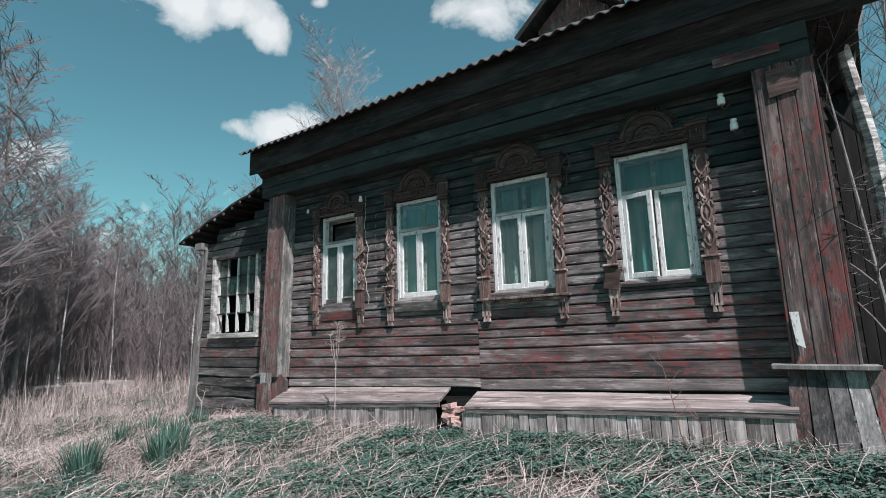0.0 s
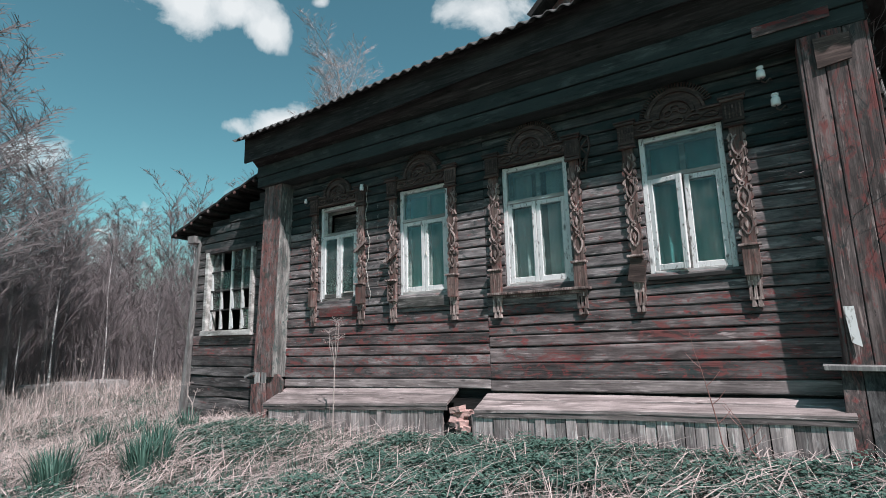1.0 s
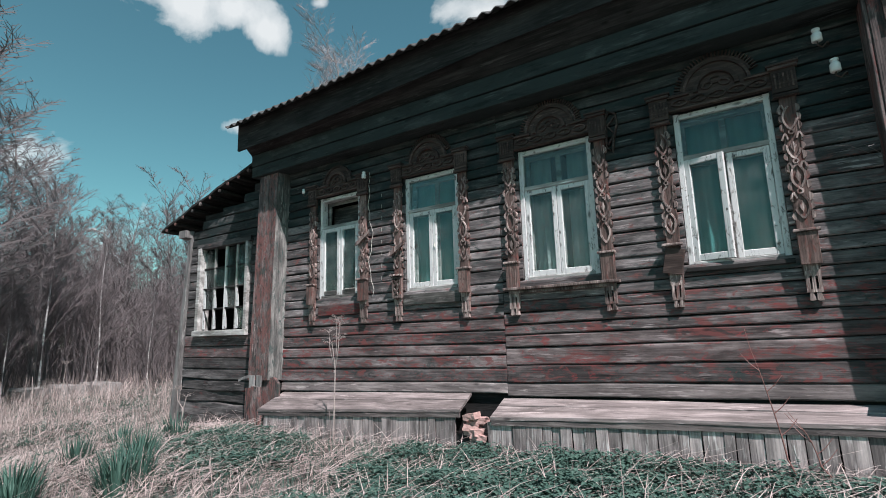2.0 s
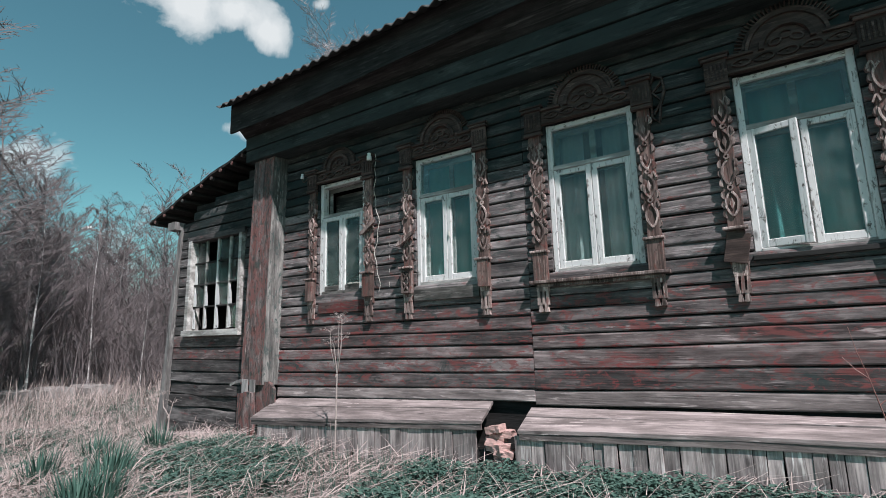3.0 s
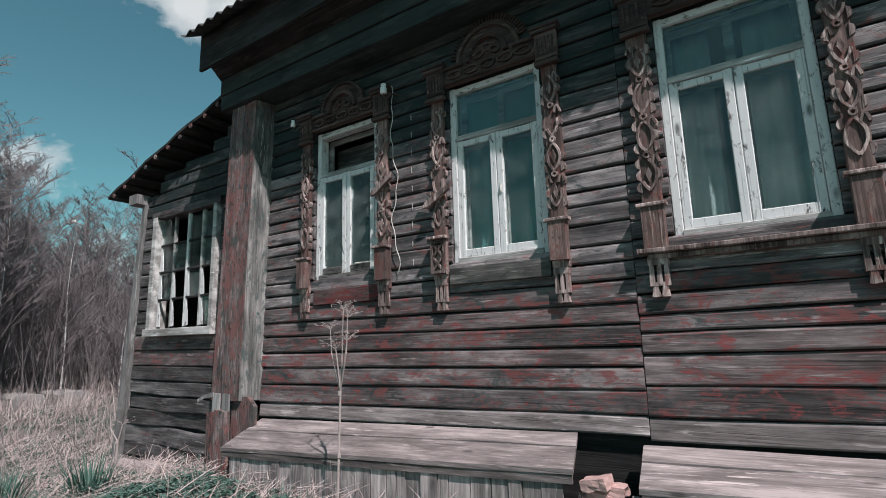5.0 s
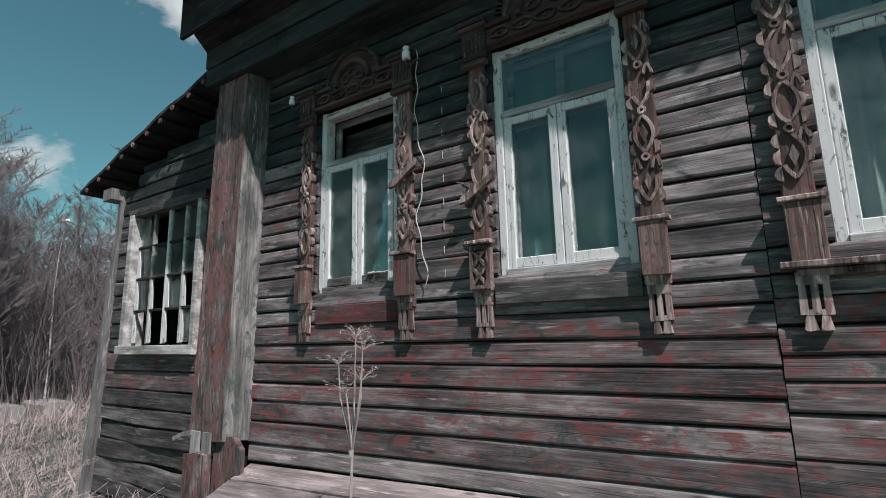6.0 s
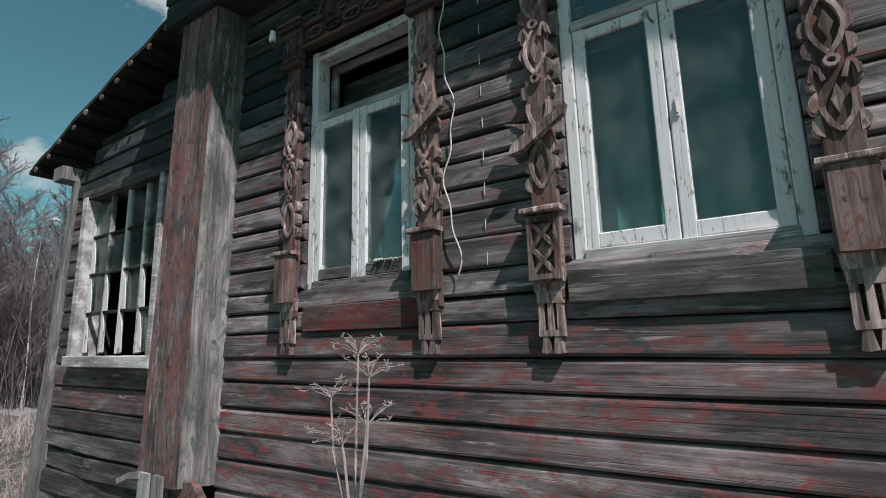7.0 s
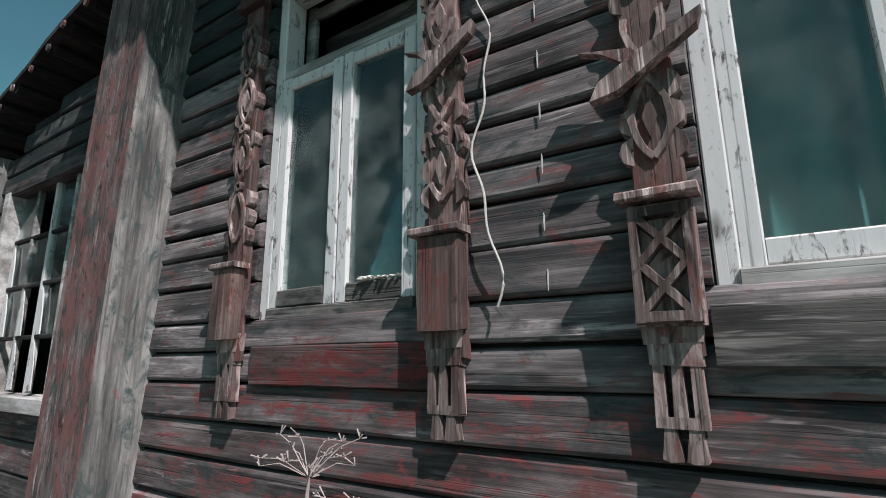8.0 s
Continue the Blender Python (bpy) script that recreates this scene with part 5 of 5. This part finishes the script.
    return t


def polar(deg, dist):
    """A place that far from the garden's front corner, that many degrees west of north."""
    x, y = 2.63 - dist * math.sin(radians(deg)), -5.1 + dist * math.cos(radians(deg))
    return (x, y, ground_z(x, y))


G = "bare trees behind the garden"
kinds = [make_tree("bare_tree", 11, 9.0, 0.09, polar(76, 24), "tall bare grey tree with fine twigs", M_TREE, 0.75, 5, 0.12, group=G, twig=0.0105),
         make_tree("bare_tree", 12, 7.5, 0.07, polar(72, 27), "tall bare grey tree with fine twigs", M_TREE, 0.9, 5, 0.08, group=G, twig=0.0105),
         make_tree("bare_tree", 13, 8.0, 0.06, polar(70, 22), "slender bare tree with upright twigs", M_TREE, 0.6, 5, 0.2, group=G, twig=0.0105),
         make_tree("young_birch", 14, 6.5, 0.05, polar(66, 25), "young bare birch with pale trunk", M_BIRCH, 0.6, 5, 0.2, group=G, twig=0.0105)]
make_tree("bare_tree", 21, 17.2, 0.14, polar(42.4, 27), "tall bare birch with upswept fine branches behind the house", M_TREE, 0.66, 8, 0.14, twig=0.011, crown=M_PALE_TWIG)
rng = random.Random(5)
for k in range(24):
    x, y, z = polar(rng.uniform(54, 80), rng.uniform(17, 30))
    c = copy_thing(kinds[3], pose(x, y, z, 0, 0, rng.uniform(0, 360)))
    g = rng.uniform(0.5, 0.95)
    c.scale = (g * 0.8, g * 0.8, g)
for k in range(80):
    deg = rng.uniform(52, 90)
    dist = rng.uniform(22, 46)
    s = rng.uniform(0.55, 0.95)
    if deg > 70:
        s *= 1.0 + (deg - 70) * 0.022
        dist = rng.uniform(15, 38)
    s *= 0.6 + dist / 60
    src = kinds[k % 4]
    x, y, z = polar(deg, dist)
    c = copy_thing(src, pose(x, y, z, 0, 0, rng.uniform(0, 360)))
    c.scale = (s, s, s * rng.uniform(0.85, 1.1))
for deg, dist, s in ((60.9, 26, 1.05), (58.0, 27, 1.12), (55.5, 30, 1.0), (77.5, 13.5, 1.0), (75.4, 16, 0.95), (73, 18, 0.86), (70.5, 20.5, 0.78), (84, 14, 1.0), (87, 13, 1.05), (81.5, 16, 1.0), (79, 18, 0.95), (76.5, 20, 0.9), (90, 15, 1.15)):
    x, y, z = polar(deg, dist)
    c = copy_thing(kinds[2 if deg < 70 else 0], pose(x, y, z, 0, 0, deg * 7))
    c.scale = (s, s, s)


def thicket(name, d0, d1, count, r0, r1, seed):
    """Brush and saplings too dense to count, a dim band under the trees."""
    rng = random.Random(seed)
    verts, faces = [], []
    for k in range(count):
        deg = rng.uniform(d0, d1)
        dist = rng.uniform(r0 if deg < 74 else r0 - 6, r1)
        x, y, z = polar(deg, dist)
        h = rng.uniform(1.2, 4.6) * (0.75 + dist / 90)
        lean = Vector((rng.gauss(0, 0.16), rng.gauss(0, 0.16), 1))
        r = rng.uniform(0.008, 0.02)
        p = Vector((x, y, z - 0.1))
        for i in range(4):
            q = p + lean * (h * i / 3) + Vector((0.10 * math.sin(i * 2 + k), 0.10 * math.cos(i + k), 0))
            rr = r * (1 - 0.8 * i / 3)
            for j in range(3):
                verts.append((q.x + rr * math.cos(math.tau * j / 3), q.y + rr * math.sin(math.tau * j / 3), q.z))
            if i:
                b = len(verts) - 6
                for j in range(3):
                    faces.append((b + j, b + (j + 1) % 3, b + 3 + (j + 1) % 3, b + 3 + j))
        for s in range(12):
            f = rng.uniform(0.25, 0.95)
            a = rng.uniform(0, math.tau)
            q0 = p + lean * (h * f)
            q1 = q0 + Vector((math.cos(a) * 0.6, math.sin(a) * 0.6, rng.uniform(0.1, 0.7))) * (h * 0.25)
            w = r * 0.55
            b = len(verts)
            verts += [(q0.x - w, q0.y, q0.z), (q0.x + w, q0.y + w, q0.z), (q1.x, q1.y, q1.z)]
            faces.append((b, b + 1, b + 2))
    me = bpy.data.meshes.new(name)
    me.from_pydata(verts, [], faces)
    me.materials.append(M_TWIG)
    tagged(new(name, me), "dense leafless brush and saplings at the wood's edge", "brush", kind="stuff")


thicket("thicket", 50, 92, 5600, 19, 48, 8)
thicket("roadside_brush", -32, -3, 1500, 10, 26, 9)

make_tree("birch", 31, 9.0, 0.10, (3.80, 1.3, ground_z(3.80, 1.3)), "white-barked birch beside the house", M_BIRCH, 0.6, 2, 0.1, twig=0.004)
make_tree("bare_bush", 32, 4.2, 0.03, (3.50, 0.75, ground_z(3.50, 0.75)), "leafless bush with crooked twigs beside the house", M_TREE, 0.9, 2, 0.05, twig=0.003)
make_tree("bare_tree", 33, 7.5, 0.06, (4.4, 4.5, ground_z(4.4, 4.5)), "thin bare tree beyond the house corner", M_TREE, 0.6, 4, 0.2)
make_tree("bare_tree", 34, 8.0, 0.07, (3.9, 7.5, ground_z(3.9, 7.5)), "thin bare tree beyond the house corner", M_TREE, 0.6, 4, 0.2)

# far lamp and concrete blocks at the field's edge
lamp = thing("street_lamp", "distant street lamp on a grey pole", "street lamp", polar(66.8, 31))
bm = bmesh.new()
tube(bm, [(0, 0, -0.3), (0, 0, 6.3), (-0.1, 0, 6.9), (-0.9, -0.2, 7.2)], [0.09, 0.07, 0.05, 0.04], 8)
part("pole", bm, M_CONCRETE, lamp)
bm = bmesh.new()
box(bm, -1.5, -0.85, -0.32, -0.08, 7.15, 7.28, "x", b=0.04)
part("lamp_head", bm, M_CERAMIC, lamp, "pale lamp head")
for deg, dist, w in ((70.6, 18.5, 1.2), (68.4, 19.0, 1.4), (65.8, 19.5, 1.4)):
    x, y, z = polar(deg, dist)
    blk = thing("concrete_block", "low grey concrete block at the edge of the field", "concrete block", (x, y, z), "blocks at the field's edge")
    bm = bmesh.new()
    box(bm, -w / 2, w / 2, -0.3, 0.3, -0.2, 0.34, "x", b=0.05)
    part("block_body", bm, M_CONCRETE, blk)

# ---- grass, straw and herbs ----


def clear(x, y):
    """Whether a plant may stand there: outside the house."""
    return not ((-3.4 < x < 3.2 and y > -0.5) or (-6.1 < x <= -3.4 and y > 0.02) or (2.6 < x < 3.35 and y > -0.5))


def blades(name, count, place, size, mat, label, lie=0.0, wide=0.004, seed=1, seg=3):
    rng = random.Random(seed)
    verts, faces = [], []
    made = 0
    while made < count:
        x, y = place(rng)
        if not clear(x, y):
            continue
        made += 1
        z = ground_z(x, y) - 0.01
        h = rng.uniform(*size)
        a = rng.uniform(0, math.tau)
        flat = rng.random() < lie
        tilt = rng.uniform(1.1, 1.5) if flat else rng.uniform(0.05, 0.75)
        b = a + math.pi / 2 + rng.uniform(-0.5, 0.5)
        w = wide * rng.uniform(0.6, 1.4)
        if flat:
            z += rng.uniform(0.0, 0.13)
        base = len(verts)
        px, py, pz = x, y, z
        for i in range(seg + 1):
            f = i / seg
            ww = w * (1 - 0.75 * f)
            verts.append((px - ww * math.cos(b), py - ww * math.sin(b), pz))
            verts.append((px + ww * math.cos(b), py + ww * math.sin(b), pz + ww * 0.6))
            tl = tilt + f * rng.uniform(0.0, 0.5)
            step = h / seg
            px += math.cos(a) * math.sin(tl) * step
            py += math.sin(a) * math.sin(tl) * step
            pz += max(math.cos(tl), -0.05) * step
        for i in range(seg):
            k = base + 2 * i
            faces.append((k, k + 1, k + 3, k + 2))
    me = bpy.data.meshes.new(name)
    me.from_pydata(verts, [], faces)
    me.materials.append(mat)
    tagged(new(name, me), label, "grass", kind="stuff")


def near_house(rng):
    return rng.gauss(-1.6, 3.6), -0.46 - abs(rng.gauss(0, 2.1))


def field_near(rng):
    return -3.3 - abs(rng.gauss(0, 6.5)), rng.gauss(-0.5, 3.2)


def field_far(rng):
    x, y, z = polar(rng.uniform(50, 95), 15 + 14 * rng.random())
    return x, y


def field_tuft(rng):
    """Tussocks: blades gathered round scattered centres."""
    k = rng.randrange(60)
    c = random.Random(900 + k)
    x, y = -6.6 - abs(c.gauss(0, 5.0)), c.gauss(-0.2, 3.0)
    return x + rng.gauss(0, 0.16), y + rng.gauss(0, 0.16)


def straw_patch(rng):
    if rng.random() < 0.35:
        return near_house(rng)
    for _ in range(30):
        x, y = near_house(rng) if rng.random() < 0.6 else (-3.2 - abs(rng.gauss(0, 3.2)), rng.gauss(-0.5, 2.2))
        if noise.noise(Vector((x * 0.55, y * 0.8, 4.4))) + (0.45 if x < -3.6 else 0) + (0.2 if y < -1.5 else 0) - (0.12 if x > 0.3 else 0) > 0.0:
            break
    return x, y


def leaves(name, count, mat, label, seed):
    """Low leafy herbs: small pointed leaflets in clumps."""
    rng = random.Random(seed)
    verts, faces = [], []
    made = 0
    while made < count:
        x, y = rng.gauss(-1.0, 3.2), -0.47 - abs(rng.gauss(0, 1.8))
        if not clear(x, y) or noise.noise(Vector((x * 0.8, y * 1.1, 1.4))) < -0.16 - (0.40 if x > -1 and y > -1.6 else 0):
            continue
        g = ground_z(x, y)
        hh = rng.uniform(0.02, 0.13) * (1 + 0.5 * noise.noise(Vector((x * 3, y * 3, 0))))
        for s in range(5):
            made += 1
            a = rng.uniform(0, math.tau)
            L, W = rng.uniform(0.020, 0.050), rng.uniform(0.009, 0.019)
            cx, cy, cz = x + 0.02 * math.cos(a), y + 0.02 * math.sin(a), g + hh + rng.uniform(-0.01, 0.015)
            dx, dy, dz = math.cos(a), math.sin(a), rng.uniform(-0.5, 0.35)
            b = len(verts)
            verts += [(cx, cy, cz), (cx + dx * L * 0.45 - dy * W, cy + dy * L * 0.45 + dx * W, cz + dz * L * 0.4 + 0.006),
                      (cx + dx * L, cy + dy * L, cz + dz * L), (cx + dx * L * 0.45 + dy * W, cy + dy * L * 0.45 - dx * W, cz + dz * L * 0.4 + 0.006)]
            faces += [(b, b + 1, b + 2), (b, b + 2, b + 3)]
        b = len(verts)
        verts += [(x - 0.002, y, g - 0.01), (x + 0.002, y, g - 0.01), (x, y, g + hh)]
        faces.append((b, b + 1, b + 2))
    me = bpy.data.meshes.new(name)
    me.from_pydata(verts, [], faces)
    me.materials.append(mat)
    tagged(new(name, me), label, "herbs", kind="stuff")


leaves("green_herbs", 100000, M_LEAF, "low green goutweed and nettle shoots along the house", 3)
blades("dead_straw", 34000, straw_patch, (0.12, 0.40), M_STRAW, "flattened bleached straw of last year", 0.97, 0.0032, 4)
blades("young_grass", 12000, near_house, (0.06, 0.2), M_BLADE, "young green grass blades", 0.1, 0.003, 5)
blades("matted_field_straw", 7500, field_near, (0.2, 0.55), M_STRAW, "matted dead straw over the neglected field", 0.96, 0.004, 6)
blades("field_tufts", 4500, field_tuft, (0.25, 0.75), M_STRAW, "bleached standing tufts of last year's grass", 0.35, 0.0045, 12)
blades("dry_field_grass", 8000, field_far, (0.3, 0.8), M_STRAW, "tall dry grass of the field's far edge", 0.3, 0.007, 8)
blades("field_green", 34000, field_near, (0.06, 0.2), M_BLADE, "green grass between the straw of the field", 0.1, 0.004, 7)


def grass_clump(x, y, seed, n=130):
    rng = random.Random(seed)
    t = thing("grass_clump", "clump of broad blue-green grass blades", "grass clump", (x, y, ground_z(x, y)), "green clumps in the straw")
    verts, faces = [], []
    for k in range(n):
        a = rng.uniform(0, math.tau)
        r0 = rng.uniform(0, 0.15)
        h = rng.uniform(0.18, 0.42)
        out = rng.uniform(0.05, 0.5)
        b = a + math.pi / 2
        base = len(verts)
        for i in range(5):
            f = i / 4
            w = 0.007 * (1 - f ** 2) + 0.0005
            r = r0 + out * h * f * f
            px, py, pz = math.cos(a) * r, math.sin(a) * r, h * f * (1 - 0.25 * f * out) - 0.02
            verts += [(px - w * math.cos(b), py - w * math.sin(b), pz), (px + w * math.cos(b), py + w * math.sin(b), pz)]
            if i:
                q = base + 2 * i
                faces.append((q - 2, q - 1, q + 1, q))
    me = bpy.data.meshes.new("tuft")
    me.from_pydata(verts, [], faces)
    me.materials.append(M_BLADE)
    o = new("tuft", me)
    o.parent = t


for k, (x, y) in enumerate(((-2.35, -3.05), (-2.60, -2.95), (-2.15, -2.50), (-2.35, -2.40), (-2.95, -1.95), (-2.3, -2.3), (-3.6, -2.2), (-4.3, -1.5), (-3.9, -1.1))):
    grass_clump(x, y, k)


# ---- dry plants standing before the wall ----
def dry_umbel(at, height, seed, label, heads=3, thick=0.009):
    rng = random.Random(seed)
    t = thing("dry_hogweed", label, "dry plant", at)
    bm = bmesh.new()
    h1 = height * 0.60
    tube(bm, [(0, 0, -0.05), (0.01, 0, h1 * 0.5), (0.015, 0.005, h1)], [thick, thick * 0.9, thick * 0.8], 7)
    for z in (h1 * 0.5, h1 * 0.98):
        tube(bm, [(0.012, 0, z - 0.012), (0.012, 0, z + 0.012)], [thick * 1.35, thick * 1.35], 7)
    part("stem", bm, M_STALK, t)
    for k in range(heads):
        a = math.tau * k / heads + 0.6
        lean = (0.05, 0.12, 0.09)[k % 3]
        bm = bmesh.new()
        top = Vector((0.015 + math.cos(a) * lean, 0.5 * math.sin(a) * lean, height * (0.84, 1.0, 0.9, 0.8, 0.95)[k % 5]))
        mid = Vector((0.015 + math.cos(a) * lean * 0.85, 0.4 * math.sin(a) * lean, h1 + (height - h1) * 0.45))
        tube(bm, [(0.015, 0.005, h1), mid, top], [thick * 0.6, thick * 0.5, thick * 0.35], 6)
        s = part("side_stem", bm, M_STALK, t)
        bm = bmesh.new()
        for r in range(16):
            b = rng.uniform(0, math.tau)
            sp = rng.uniform(0.02, 0.10)
            e = top + Vector((math.cos(b) * sp, math.sin(b) * sp, rng.uniform(0.015, 0.06)))
            tube(bm, [top, top.lerp(e, 0.6) + Vector((0, 0, 0.01)), e], [0.0010, 0.0008, 0.0006], 3)
            for q in range(4):
                e2 = e + Vector((rng.uniform(-0.014, 0.014), rng.uniform(-0.014, 0.014), rng.uniform(-0.002, 0.014)))
                tube(bm, [e, e2], [0.0004, 0.0014], 3)
        part("umbel", bm, M_STALK, s, "dried seed umbel")
    return t


dry_umbel((-1.90, -0.61, ground_z(-1.9, -0.61)), 1.26, 3, "tall dry hogweed stalk with skeletal seed umbels", 5, 0.008)
dry_umbel((-4.75, -0.55, ground_z(-4.75, -0.55)), 0.62, 5, "short broken dry stalk beside the lean-to", 2, 0.011)
dry_umbel((-7.3, -1.0, ground_z(-7.3, -1.0)), 1.3, 7, "dry stalk standing in the field grass", 1, 0.007)


def bramble(at, height, seed):
    rng = random.Random(seed)
    t = thing("bramble_shoot", "thin reddish bare shoot before the wall", "shoot", at)
    bm = bmesh.new()
    pts = [Vector((0, 0, -0.03))]
    for k in range(8):
        pts.append(pts[-1] + Vector((-0.028 + rng.uniform(-0.02, 0.02), rng.uniform(-0.01, 0.01), height / 8)))
    tube(bm, pts, [0.006 - 0.0006 * k for k in range(9)], 5)
    part("cane", bm, M_CANE, t)
    for k in (3, 4, 5, 6):
        bm = bmesh.new()
        e = pts[k] + Vector((rng.choice((-1, 1)) * 0.09, 0.02, 0.1))
        tube(bm, [pts[k], pts[k].lerp(e, 0.5) + Vector((0, 0, -0.01)), e], [0.003, 0.0025, 0.0015], 4)
        part("twig", bm, M_CANE, t)


M_CANE = plain("red_cane", (0.20, 0.09, 0.08), 0.6, scale=20)
bramble((1.98, -0.75, ground_z(1.98, -0.75)), 1.0, 2)
bramble((2.2, -0.62, ground_z(2.2, -0.62)), 0.5, 4)


def fallen_stick(a, b, r, label):
    t = thing("stick", label, "stick", a)
    bm = bmesh.new()
    d = Vector(b) - Vector(a)
    tube(bm, [Vector((0, 0, 0)), d * 0.35 + Vector((0, 0, 0.012)), d * 0.7, d], [r, r * 0.95, r * 0.8, r * 0.6], 6)
    part("stem", bm, M_STALK, t)


def stick(x0, y0, x1, y1, r=0.008, lift=0.03, rise=0.0):
    fallen_stick((x0, y0, ground_z(x0, y0) + lift), (x1, y1, ground_z(x1, y1) + lift + rise), r, "bleached dry stalk lying on the grass")


for s in ((0.1, -2.2, -0.5, -1.75), (0.45, -2.3, -0.2, -1.6), (0.9, -0.9, 2.3, -0.8), (1.1, -0.75, 2.45, -0.62), (1.7, -0.6, 2.2, -0.66), (-2.2, -2.1, -3.3, -1.6), (-3.2, -1.3, -2.6, -0.9), (-0.2, -0.8, 0.5, -1.4), (2.5, -1.0, 2.9, -0.8)):
    stick(*s, rise=0.06)
# rough stones and a board by the lean-to's foot
for x, y, w in ((-5.05, -0.15, 0.55), (-4.3, -0.35, 0.45)):
    t = thing("stone_slab", "flat pale slab lying at the foot of the lean-to", "stone", (x, y, ground_z(x, y)))
    bm = bmesh.new()
    box(bm, -w, w, -0.12, 0.12, -0.05, 0.10, "x", b=0.03, n=5, wob=0.03, ragged=0.05)
    part("slab_body", bm, M_BENCH, t)
